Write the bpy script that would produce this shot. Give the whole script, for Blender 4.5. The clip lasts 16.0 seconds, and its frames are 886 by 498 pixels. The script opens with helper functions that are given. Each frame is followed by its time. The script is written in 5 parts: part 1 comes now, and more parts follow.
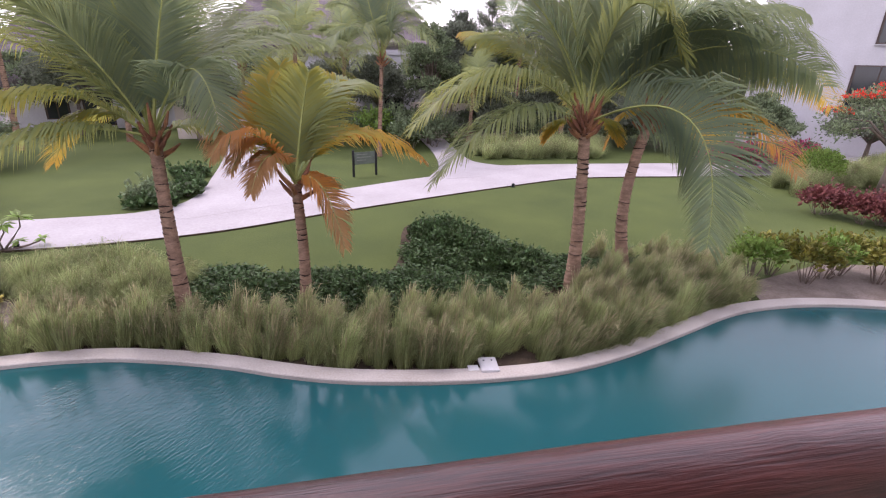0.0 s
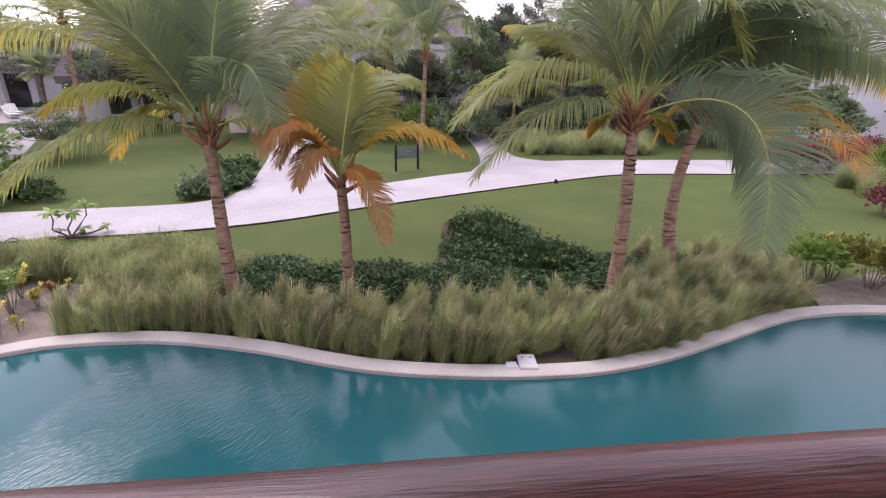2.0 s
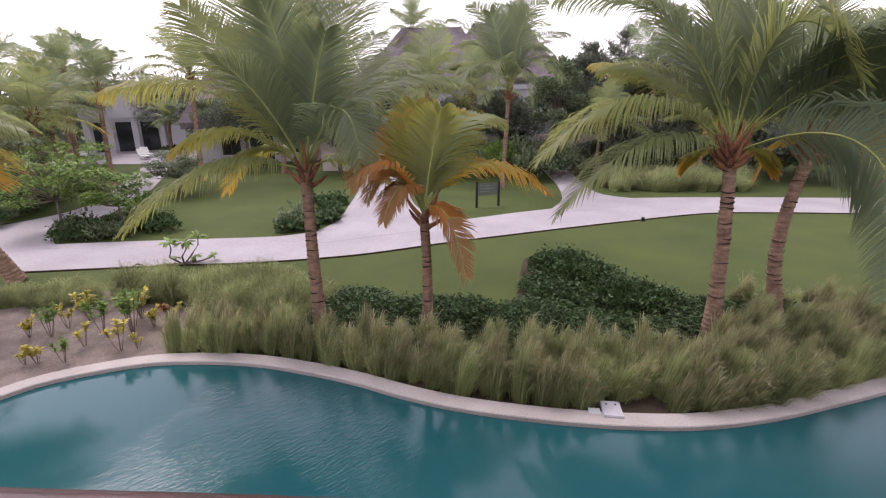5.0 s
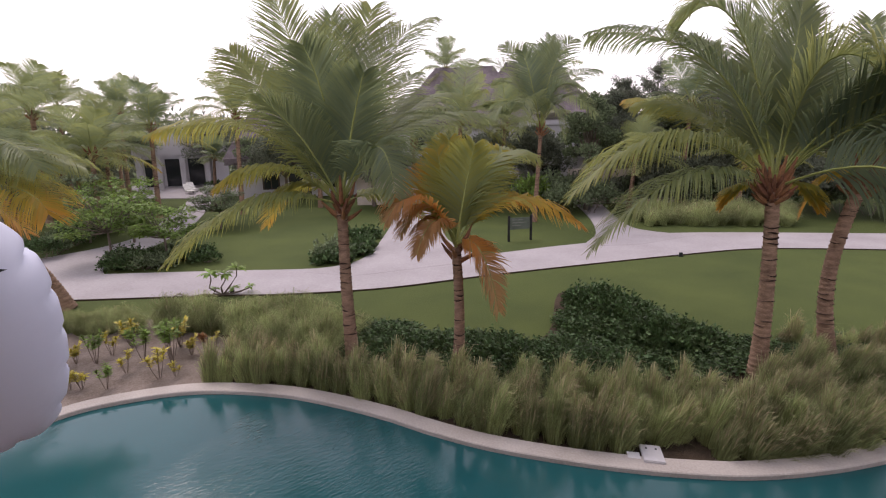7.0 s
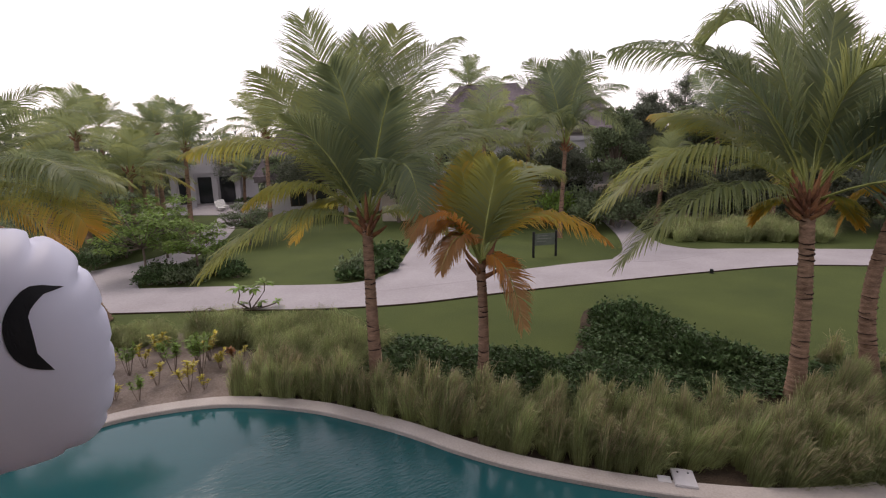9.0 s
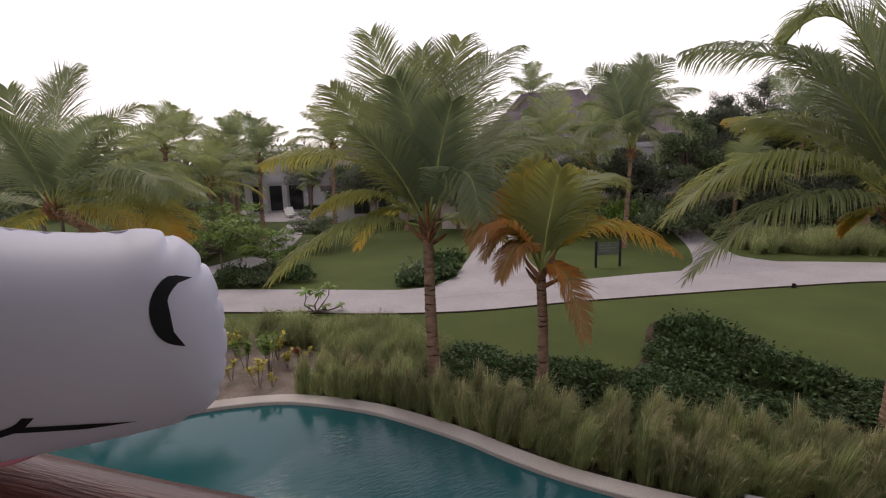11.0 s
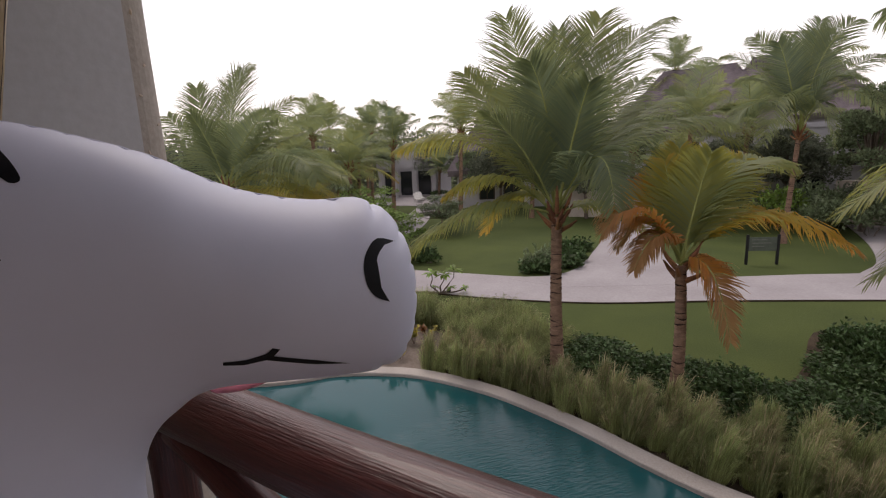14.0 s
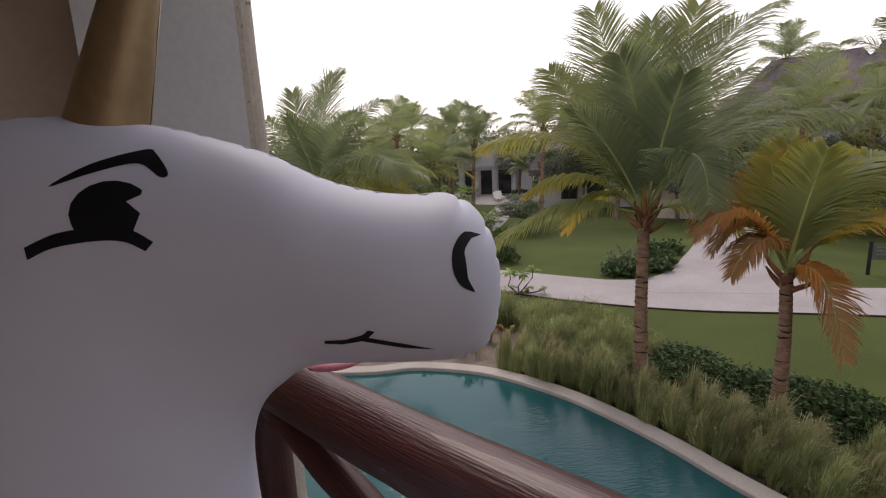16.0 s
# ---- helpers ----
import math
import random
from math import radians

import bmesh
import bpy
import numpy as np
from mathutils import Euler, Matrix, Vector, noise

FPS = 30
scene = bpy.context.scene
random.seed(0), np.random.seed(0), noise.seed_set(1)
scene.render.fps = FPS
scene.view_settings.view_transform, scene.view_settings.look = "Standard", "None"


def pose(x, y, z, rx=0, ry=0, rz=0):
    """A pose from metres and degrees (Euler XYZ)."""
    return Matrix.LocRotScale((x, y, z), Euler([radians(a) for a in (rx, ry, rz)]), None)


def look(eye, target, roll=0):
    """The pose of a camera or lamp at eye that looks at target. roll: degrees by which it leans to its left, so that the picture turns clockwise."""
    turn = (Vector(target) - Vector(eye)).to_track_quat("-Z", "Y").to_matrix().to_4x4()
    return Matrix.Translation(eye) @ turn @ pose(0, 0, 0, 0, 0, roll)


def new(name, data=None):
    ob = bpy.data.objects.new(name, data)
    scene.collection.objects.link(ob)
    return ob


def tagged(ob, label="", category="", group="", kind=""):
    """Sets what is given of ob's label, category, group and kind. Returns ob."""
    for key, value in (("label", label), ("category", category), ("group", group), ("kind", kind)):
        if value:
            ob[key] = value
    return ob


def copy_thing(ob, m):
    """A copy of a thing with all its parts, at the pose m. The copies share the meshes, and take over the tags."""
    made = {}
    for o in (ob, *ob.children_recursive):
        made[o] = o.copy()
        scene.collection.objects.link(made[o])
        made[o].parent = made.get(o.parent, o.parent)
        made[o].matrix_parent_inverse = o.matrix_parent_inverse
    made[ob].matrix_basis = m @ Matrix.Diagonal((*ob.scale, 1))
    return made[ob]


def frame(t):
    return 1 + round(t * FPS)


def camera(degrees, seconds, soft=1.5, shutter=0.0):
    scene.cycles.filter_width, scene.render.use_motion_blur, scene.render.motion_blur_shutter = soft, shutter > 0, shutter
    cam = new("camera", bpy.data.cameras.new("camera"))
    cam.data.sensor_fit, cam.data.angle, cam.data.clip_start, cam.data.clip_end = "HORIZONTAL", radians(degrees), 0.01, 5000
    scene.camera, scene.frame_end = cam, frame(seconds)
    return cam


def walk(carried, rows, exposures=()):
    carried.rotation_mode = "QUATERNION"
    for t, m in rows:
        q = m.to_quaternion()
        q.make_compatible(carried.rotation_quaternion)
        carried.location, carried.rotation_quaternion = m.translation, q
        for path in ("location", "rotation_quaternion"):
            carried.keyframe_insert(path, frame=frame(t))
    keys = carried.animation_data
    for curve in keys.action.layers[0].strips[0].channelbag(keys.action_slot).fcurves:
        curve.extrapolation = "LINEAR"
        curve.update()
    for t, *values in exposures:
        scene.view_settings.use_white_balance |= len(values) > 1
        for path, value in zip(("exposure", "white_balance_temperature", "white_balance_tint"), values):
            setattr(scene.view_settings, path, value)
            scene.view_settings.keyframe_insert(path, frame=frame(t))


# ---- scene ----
EXPOSURES = [(0, 1.74, 5800, 24), (3, 1.7, 5800, 24), (4, 1.6, 5850, 23), (6.5, 1.1, 6100, 20), (8, 0.9, 6200, 18), (10.5, 0.5, 6350, 15), (14, 0.58, 6350, 14), (16, 0.7, 6350, 13)]
cam = camera(85.4, 16.0, soft=1.15)
PATH = [
    (0, (0.196, 0.306, 4.761), (0.13, 2.176, 4.054), 1.8),
    (0.5, (0.185, 0.312, 4.749), (0.079, 2.176, 4.033), 1.7),
    (1, (0.189, 0.298, 4.765), (0.044, 2.156, 4.04), 1.6),
    (1.5, (0.174, 0.282, 4.759), (-0.005, 2.136, 4.031), 1.6),
    (2, (0.172, 0.3, 4.755), (-0.055, 2.148, 4.025), 1.3),
    (2.5, (0.158, 0.29, 4.754), (-0.124, 2.132, 4.027), 1.0),
    (3, (0.159, 0.301, 4.749), (-0.176, 2.138, 4.034), 0.8),
    (3.5, (0.143, 0.284, 4.751), (-0.246, 2.12, 4.06), 0.8),
    (4, (0.146, 0.28, 4.762), (-0.302, 2.113, 4.098), 0.4),
    (6.5, (0.117, 0.251, 4.772), (-0.548, 2.074, 4.291), -0.9),
    (7, (0.119, 0.252, 4.775), (-0.569, 2.074, 4.319), -0.9),
    (7.5, (0.118, 0.253, 4.777), (-0.588, 2.073, 4.342), -1.0),
    (8, (0.113, 0.253, 4.778), (-0.607, 2.073, 4.362), -1.1),
    (10.5, (0.147, 0.182, 4.791), (-0.8, 1.908, 4.438), -1.8),
    (11, (0.137, 0.17, 4.787), (-0.868, 1.864, 4.437), -1.9),
    (11.5, (0.135, 0.156, 4.788), (-0.923, 1.817, 4.438), -2.0),
    (12, (0.11, 0.147, 4.783), (-1.002, 1.772, 4.429), -2.0),
    (12.5, (0.089, 0.133, 4.78), (-1.085, 1.712, 4.421), -2.2),
    (13, (0.084, 0.121, 4.774), (-1.157, 1.647, 4.411), -2.5),
    (13.5, (0.08, 0.108, 4.769), (-1.231, 1.57, 4.389), -2.4),
    (14, (0.076, 0.092, 4.771), (-1.322, 1.468, 4.384), -2.3),
    (14.5, (0.078, 0.078, 4.773), (-1.388, 1.382, 4.386), -2.4),
    (15, (0.079, 0.07, 4.774), (-1.448, 1.303, 4.386), -2.4),
    (15.5, (0.084, 0.068, 4.772), (-1.488, 1.244, 4.39), -2.7),
    (16, (0.09, 0.063, 4.768), (-1.517, 1.191, 4.391), -2.7),
]
walk(cam, [(t, look(eye, goal, roll)) for t, eye, goal, roll in PATH], EXPOSURES)

# ---- world, sun ----
SUN_AZ, SUN_EL = -60.0, 58.0
world = bpy.data.worlds.new("evening_sky")
scene.world = world
world.use_nodes = True
wn, wl = world.node_tree.nodes, world.node_tree.links
wn.clear()
sky = wn.new("ShaderNodeTexSky")
sky.sky_type, sky.sun_disc = "NISHITA", False
sky.sun_elevation, sky.sun_rotation = radians(SUN_EL), radians(SUN_AZ)
sky.air_density, sky.dust_density, sky.ozone_density = 1.0, 3.0, 1.0
soft_sky = wn.new("ShaderNodeHueSaturation")
soft_sky.inputs["Saturation"].default_value = 0.35
# thin evening overcast over the clear sky
veil = wn.new("ShaderNodeMix")
veil.data_type = "RGBA"
veil.inputs["Factor"].default_value = 0.9
wb = wn.new("ShaderNodeBackground")
wb.inputs["Strength"].default_value = 0.12
wo = wn.new("ShaderNodeOutputWorld")
wl.new(sky.outputs[0], soft_sky.inputs["Color"])
wl.new(soft_sky.outputs[0], veil.inputs["A"])
# the overcast dims gently from the bright evening horizon to the zenith
up_co = wn.new("ShaderNodeTexCoord")
up_z = wn.new("ShaderNodeSeparateXYZ")
up_k = wn.new("ShaderNodeMapRange")
up_k.interpolation_type = "SMOOTHSTEP"
up_k.inputs[1].default_value, up_k.inputs[2].default_value, up_k.inputs[3].default_value, up_k.inputs[4].default_value = 0.1, 0.9, 1.05, 0.65
dim = wn.new("ShaderNodeVectorMath")
dim.operation = "SCALE"
wl.new(up_co.outputs["Generated"], up_z.inputs[0])
wl.new(up_z.outputs["Z"], up_k.inputs[0])
low = wn.new("ShaderNodeMapRange")
low.inputs[1].default_value, low.inputs[2].default_value = 0.0, 0.3
tint = wn.new("ShaderNodeMix")
tint.data_type = "RGBA"
tint.inputs["A"].default_value, tint.inputs["B"].default_value = (7.2, 6.3, 5.6, 1), (6.6, 6.35, 6.6, 1)
wl.new(up_z.outputs["Z"], low.inputs[0])
wl.new(low.outputs[0], tint.inputs["Factor"])
wl.new(tint.outputs["Result"], veil.inputs["B"])
wl.new(veil.outputs["Result"], dim.inputs[0])
away = wn.new("ShaderNodeMapRange")
away.interpolation_type = "SMOOTHSTEP"
away.inputs[1].default_value, away.inputs[2].default_value, away.inputs[3].default_value, away.inputs[4].default_value = -0.15, 0.7, 1.0, 0.84
both = wn.new("ShaderNodeMath")
both.operation = "MULTIPLY"
wl.new(up_z.outputs["X"], away.inputs[0])
wl.new(up_k.outputs[0], both.inputs[0])
wl.new(away.outputs[0], both.inputs[1])
wl.new(both.outputs[0], dim.inputs["Scale"])
wl.new(dim.outputs[0], wb.inputs[0])
wl.new(wb.outputs[0], wo.inputs[0])

sun = new("sun", bpy.data.lights.new("sun", "SUN"))
sun.data.energy, sun.data.angle, sun.data.color = 0.95, radians(30), (1.0, 0.88, 0.76)
sd = Vector((math.sin(radians(SUN_AZ)) * math.cos(radians(SUN_EL)), math.cos(radians(SUN_AZ)) * math.cos(radians(SUN_EL)), math.sin(radians(SUN_EL))))
sun.matrix_world = look((0, 0, 30), Vector((0, 0, 30)) - sd)


# ---- materials ----
def material(name, base, rough=0.7, dark=None, scale=4.0, detail_scale=40.0, bump=0.3, metal=0.0, spec=0.5, stretch=(1, 1, 1), island=0.0, per_object=0.0, coat=0.0, trans=0.0, bump_dist=0.02, contrast=(0.35, 0.65)):
    """Two scales of noise between two colours, a bump, and random shifts from piece to piece."""
    m = bpy.data.materials.new(name)
    m.use_nodes = True
    nt = m.node_tree
    N, L = nt.nodes, nt.links
    b = N["Principled BSDF"]
    b.inputs["Roughness"].default_value = rough
    b.inputs["Metallic"].default_value = metal
    b.inputs["Specular IOR Level"].default_value = spec
    b.inputs["Coat Weight"].default_value = coat
    dark = dark or tuple(c * 0.6 for c in base)
    tc = N.new("ShaderNodeTexCoord")
    mp = N.new("ShaderNodeMapping")
    mp.inputs["Scale"].default_value = stretch
    L.new(tc.outputs["Object"], mp.inputs[0])
    big, fine = N.new("ShaderNodeTexNoise"), N.new("ShaderNodeTexNoise")
    big.inputs["Scale"].default_value, big.inputs["Detail"].default_value = scale, 5
    fine.inputs["Scale"].default_value, fine.inputs["Detail"].default_value = detail_scale, 6
    for n in (big, fine):
        L.new(mp.outputs[0], n.inputs["Vector"])
    mid = N.new("ShaderNodeMath")
    mid.operation = "MULTIPLY_ADD"
    mid.inputs[1].default_value, mid.inputs[2].default_value = 0.45, 0.0
    L.new(fine.outputs["Fac"], mid.inputs[0])
    add = N.new("ShaderNodeMath")
    add.operation = "MULTIPLY_ADD"
    add.inputs[1].default_value = 0.55
    L.new(big.outputs["Fac"], add.inputs[0])
    L.new(mid.outputs[0], add.inputs[2])
    rng = N.new("ShaderNodeMapRange")
    rng.inputs[1].default_value, rng.inputs[2].default_value = contrast
    L.new(add.outputs[0], rng.inputs[0])
    mix = N.new("ShaderNodeMix")
    mix.data_type = "RGBA"
    mix.inputs["A"].default_value, mix.inputs["B"].default_value = (*dark, 1), (*base, 1)
    L.new(rng.outputs[0], mix.inputs["Factor"])
    col = mix.outputs["Result"]
    if island and per_object:
        vary = N.new("ShaderNodeHueSaturation")
        vo = N.new("ShaderNodeMapRange")
        vo.inputs[3].default_value, vo.inputs[4].default_value = 1 - per_object, 1 + per_object
        L.new(N.new("ShaderNodeObjectInfo").outputs["Random"], vo.inputs[0])
        L.new(vo.outputs[0], vary.inputs["Value"])
        L.new(col, vary.inputs["Color"])
        col = vary.outputs[0]
    if island or per_object:
        hs = N.new("ShaderNodeHueSaturation")
        src = N.new("ShaderNodeNewGeometry").outputs["Random Per Island"] if island else N.new("ShaderNodeObjectInfo").outputs["Random"]
        k = island or per_object
        vr = N.new("ShaderNodeMapRange")
        vr.inputs[3].default_value, vr.inputs[4].default_value = 1 - k, 1 + k
        L.new(src, vr.inputs[0])
        hr = N.new("ShaderNodeMapRange")
        hr.inputs[3].default_value, hr.inputs[4].default_value = 0.5 - 0.03 * k, 0.5 + 0.03 * k
        L.new(src, hr.inputs[0])
        L.new(vr.outputs[0], hs.inputs["Value"])
        L.new(hr.outputs[0], hs.inputs["Hue"])
        L.new(col, hs.inputs["Color"])
        col = hs.outputs[0]
    L.new(col, b.inputs["Base Color"])
    if bump:
        bp = N.new("ShaderNodeBump")
        bp.inputs["Strength"].default_value, bp.inputs["Distance"].default_value = bump, bump_dist
        L.new(add.outputs[0], bp.inputs["Height"])
        L.new(bp.outputs[0], b.inputs["Normal"])
    if trans:
        # thin leaves let light through
        tr = N.new("ShaderNodeBsdfTranslucent")
        L.new(col, tr.inputs["Color"])
        ms = N.new("ShaderNodeMixShader")
        ms.inputs[0].default_value = trans
        L.new(b.outputs[0], ms.inputs[1])
        L.new(tr.outputs[0], ms.inputs[2])
        L.new(ms.outputs[0], N["Material Output"].inputs["Surface"])
    return m


def frond_material():
    """Colour runs with the leaf's age from green over yellow to dry orange-brown."""
    m = material("frond_leaf", (0.1, 0.1, 0.1), rough=0.42, bump=0, spec=0.4)
    N, L = m.node_tree.nodes, m.node_tree.links
    b = N["Principled BSDF"]
    at = N.new("ShaderNodeAttribute")
    at.attribute_name = "age"
    rnd = N.new("ShaderNodeNewGeometry")
    off = N.new("ShaderNodeMath")
    off.operation = "MULTIPLY_ADD"
    off.inputs[1].default_value = 0.1
    L.new(rnd.outputs["Random Per Island"], off.inputs[0])
    L.new(at.outputs["Fac"], off.inputs[2])
    ramp = N.new("ShaderNodeValToRGB")
    e = ramp.color_ramp.elements
    e[0].position, e[0].color = 0.05, (0.16, 0.205, 0.13, 1)
    e[1].position, e[1].color = 1.0, (0.42, 0.24, 0.1, 1)
    for p, c in ((0.3, (0.27, 0.3, 0.12)), (0.5, (0.33, 0.31, 0.05)), (0.68, (0.55, 0.33, 0.035)), (0.85, (0.56, 0.25, 0.05))):
        n = ramp.color_ramp.elements.new(p)
        n.color = (*c, 1)
    L.new(off.outputs[0], ramp.inputs[0])
    L.new(ramp.outputs[0], b.inputs["Base Color"])
    tr = N.new("ShaderNodeBsdfTranslucent")
    # light through the blade is a little paler than light off it
    glow = N.new("ShaderNodeHueSaturation")
    glow.inputs["Value"].default_value, glow.inputs["Saturation"].default_value = 1.1, 0.95
    L.new(ramp.outputs[0], glow.inputs["Color"])
    L.new(glow.outputs[0], tr.inputs["Color"])
    ms = N.new("ShaderNodeMixShader")
    ms.inputs[0].default_value = 0.6
    L.new(b.outputs[0], ms.inputs[1])
    L.new(tr.outputs[0], ms.inputs[2])
    L.new(ms.outputs[0], N["Material Output"].inputs["Surface"])
    return m


def water_material():
    m = bpy.data.materials.new("pool_water")
    m.use_nodes = True
    N, L = m.node_tree.nodes, m.node_tree.links
    b = N["Principled BSDF"]
    b.inputs["Roughness"].default_value, b.inputs["IOR"].default_value = 0.05, 1.33
    b.inputs["Specular IOR Level"].default_value = 0.75
    tc = N.new("ShaderNodeTexCoord")
    big = N.new("ShaderNodeTexNoise")
    big.inputs["Scale"].default_value = 0.25
    L.new(tc.outputs["Object"], big.inputs["Vector"])
    mix = N.new("ShaderNodeMix")
    mix.data_type = "RGBA"
    mix.inputs["A"].default_value, mix.inputs["B"].default_value = (0.011, 0.062, 0.07, 1), (0.016, 0.084, 0.092, 1)
    L.new(big.outputs["Fac"], mix.inputs["Factor"])
    L.new(mix.outputs["Result"], b.inputs["Base Color"])
    # wind ripples, stronger in drifting patches
    mp = N.new("ShaderNodeMapping")
    mp.vector_type = "TEXTURE"
    mp.inputs["Rotation"].default_value, mp.inputs["Scale"].default_value = (0, 0, radians(62)), (1.0, 0.26, 1)
    L.new(tc.outputs["Object"], mp.inputs[0])
    rip = N.new("ShaderNodeTexNoise")
    rip.inputs["Scale"].default_value, rip.inputs["Detail"].default_value = 6.5, 3
    L.new(mp.outputs[0], rip.inputs["Vector"])
    pat = N.new("ShaderNodeTexNoise")
    pat.inputs["Scale"].default_value = 0.5
    L.new(tc.outputs["Object"], pat.inputs["Vector"])
    # one gust lies over the bend of the pool
    gust = N.new("ShaderNodeVectorMath")
    gust.operation = "DISTANCE"
    gust.inputs[1].default_value = (-4.5, 5.5, 0)
    L.new(tc.outputs["Object"], gust.inputs[0])
    fade = N.new("ShaderNodeMapRange")
    fade.inputs[1].default_value, fade.inputs[2].default_value, fade.inputs[3].default_value, fade.inputs[4].default_value = 0.6, 4.2, 0.17, -0.2
    L.new(gust.outputs["Value"], fade.inputs[0])
    patch = N.new("ShaderNodeMath")
    L.new(pat.outputs["Fac"], patch.inputs[0])
    L.new(fade.outputs[0], patch.inputs[1])
    pr = N.new("ShaderNodeMapRange")
    pr.inputs[1].default_value, pr.inputs[2].default_value, pr.inputs[3].default_value, pr.inputs[4].default_value = 0.48, 0.72, 0.035, 0.55
    L.new(patch.outputs[0], pr.inputs[0])
    bp = N.new("ShaderNodeBump")
    bp.inputs["Distance"].default_value = 0.03
    L.new(pr.outputs[0], bp.inputs["Strength"])
    L.new(rip.outputs["Fac"], bp.inputs["Height"])
    L.new(bp.outputs[0], b.inputs["Normal"])
    # away from the bend a faint breath of wind blurs the mirror
    dull = N.new("ShaderNodeMapRange")
    dull.inputs[1].default_value, dull.inputs[2].default_value, dull.inputs[3].default_value, dull.inputs[4].default_value = 4.0, 8.0, 0.04, 0.2
    L.new(gust.outputs["Value"], dull.inputs[0])
    L.new(dull.outputs[0], b.inputs["Roughness"])
    return m


LAWN = material("lawn", (0.087, 0.107, 0.03), 0.9, (0.053, 0.07, 0.021), scale=0.35, detail_scale=22, bump=0.6, bump_dist=0.05, spec=0.15)
CONCRETE = material("path_concrete", (0.4, 0.365, 0.375), 0.85, (0.31, 0.28, 0.285), scale=0.5, detail_scale=14, bump=0.15, spec=0.2)
COPING = material("coping_stone", (0.47, 0.42, 0.39), 0.8, (0.34, 0.3, 0.27), scale=1.2, detail_scale=30, bump=0.25, spec=0.25)
MULCH = material("mulch_soil", (0.09, 0.065, 0.045), 0.95, (0.035, 0.028, 0.02), scale=3, detail_scale=35, bump=1.0, bump_dist=0.06, spec=0.1)
SAND = material("sandy_soil", (0.27, 0.22, 0.19), 0.95, (0.14, 0.11, 0.09), scale=2.2, detail_scale=28, bump=0.8, bump_dist=0.05, spec=0.1)
BASIN = material("pool_plaster", (0.05, 0.22, 0.23), 0.7, scale=2, bump=0.05)
WATER = water_material()
FROND = frond_material()
RACHIS = material("frond_rib", (0.32, 0.34, 0.1), 0.5, (0.2, 0.22, 0.06), scale=6, bump=0.1)
TRUNK = material("palm_bark", (0.36, 0.235, 0.165), 0.9, (0.15, 0.095, 0.066), scale=5, detail_scale=30, bump=0.9, stretch=(1, 1, 3), per_object=0.1, spec=0.15)
RING = material("bark_ring", (0.05, 0.032, 0.026), 0.95, scale=9, bump=0.6, spec=0.1)
BOOT = material("dry_leaf_base", (0.3, 0.13, 0.06), 0.85, (0.13, 0.06, 0.03), scale=8, bump=0.5, island=0.3)
LEAF_DARK = material("shrub_leaf", (0.09, 0.135, 0.05), 0.55, (0.045, 0.075, 0.028), scale=1.5, island=0.5, bump=0, trans=0.2, spec=0.22)
# background leaves, paled and greyed to carry the distance haze in their colour
LEAF_FAR = material("hazed_leaf", (0.185, 0.2, 0.145), 0.6, (0.13, 0.145, 0.105), scale=0.2, island=0.4, bump=0, trans=0.4, spec=0.22)
LEAF_MID = material("tree_leaf", (0.21, 0.25, 0.14), 0.5, (0.13, 0.165, 0.09), scale=0.8, island=0.45, bump=0, trans=0.42, spec=0.22)
LEAF_BRIGHT = material("light_leaf", (0.23, 0.32, 0.07), 0.5, (0.14, 0.215, 0.045), scale=1.0, island=0.4, bump=0, trans=0.35, spec=0.22)
LEAF_YELLOW = material("croton_leaf", (0.55, 0.42, 0.04), 0.45, (0.3, 0.29, 0.035), scale=5, island=0.35, bump=0, trans=0.25)
LEAF_CROTON = material("croton_mixed_leaf", (0.3, 0.25, 0.05), 0.4, (0.06, 0.1, 0.025), scale=3, island=0.4, bump=0, trans=0.2, spec=0.22)
LEAF_RED = material("crimson_leaf", (0.22, 0.07, 0.065), 0.5, (0.13, 0.045, 0.045), scale=3, island=0.4, bump=0, trans=0.25, spec=0.22)
LEAF_FLAME = material("orange_leaf", (0.42, 0.14, 0.05), 0.5, (0.2, 0.1, 0.03), scale=3, island=0.4, bump=0, trans=0.25)
FLOWER_RED = material("flame_flower", (0.75, 0.07, 0.03), 0.6, (0.6, 0.03, 0.02), scale=5, island=0.2, bump=0, trans=0.2)
FLOWER_PINK = material("bract_pink", (0.5, 0.05, 0.16), 0.6, (0.3, 0.03, 0.09), scale=5, island=0.3, bump=0, trans=0.2)
BARK = material("tree_bark", (0.22, 0.17, 0.14), 0.9, scale=6, bump=0.7, stretch=(1, 1, 0.4))
BLADE = material("fountain_grass", (0.37, 0.4, 0.18), 0.55, (0.26, 0.295, 0.12), scale=2.5, island=0.5, per_object=0.38, bump=0, trans=0.4, spec=0.3)
PLUME = material("grass_plume", (0.52, 0.44, 0.28), 0.8, (0.34, 0.28, 0.16), scale=4, island=0.3, per_object=0.2, bump=0, trans=0.25, spec=0.2)
WHITE = material("white_render", (0.52, 0.5, 0.52), 0.85, (0.44, 0.42, 0.43), scale=0.7, detail_scale=12, bump=0.1, spec=0.2)
STUCCO = material("beige_stucco", (0.55, 0.48, 0.42), 0.9, (0.42, 0.36, 0.31), scale=1.6, detail_scale=45, bump=0.35, spec=0.15)
GREY_PLASTER = material("grey_plaster", (0.62, 0.6, 0.61), 0.9, (0.55, 0.53, 0.53), scale=1.2, detail_scale=30, bump=0.12, spec=0.15)
TAN = material("tan_wall", (0.7, 0.58, 0.47), 0.9, (0.62, 0.5, 0.4), scale=1.2, detail_scale=30, bump=0.12, spec=0.15)
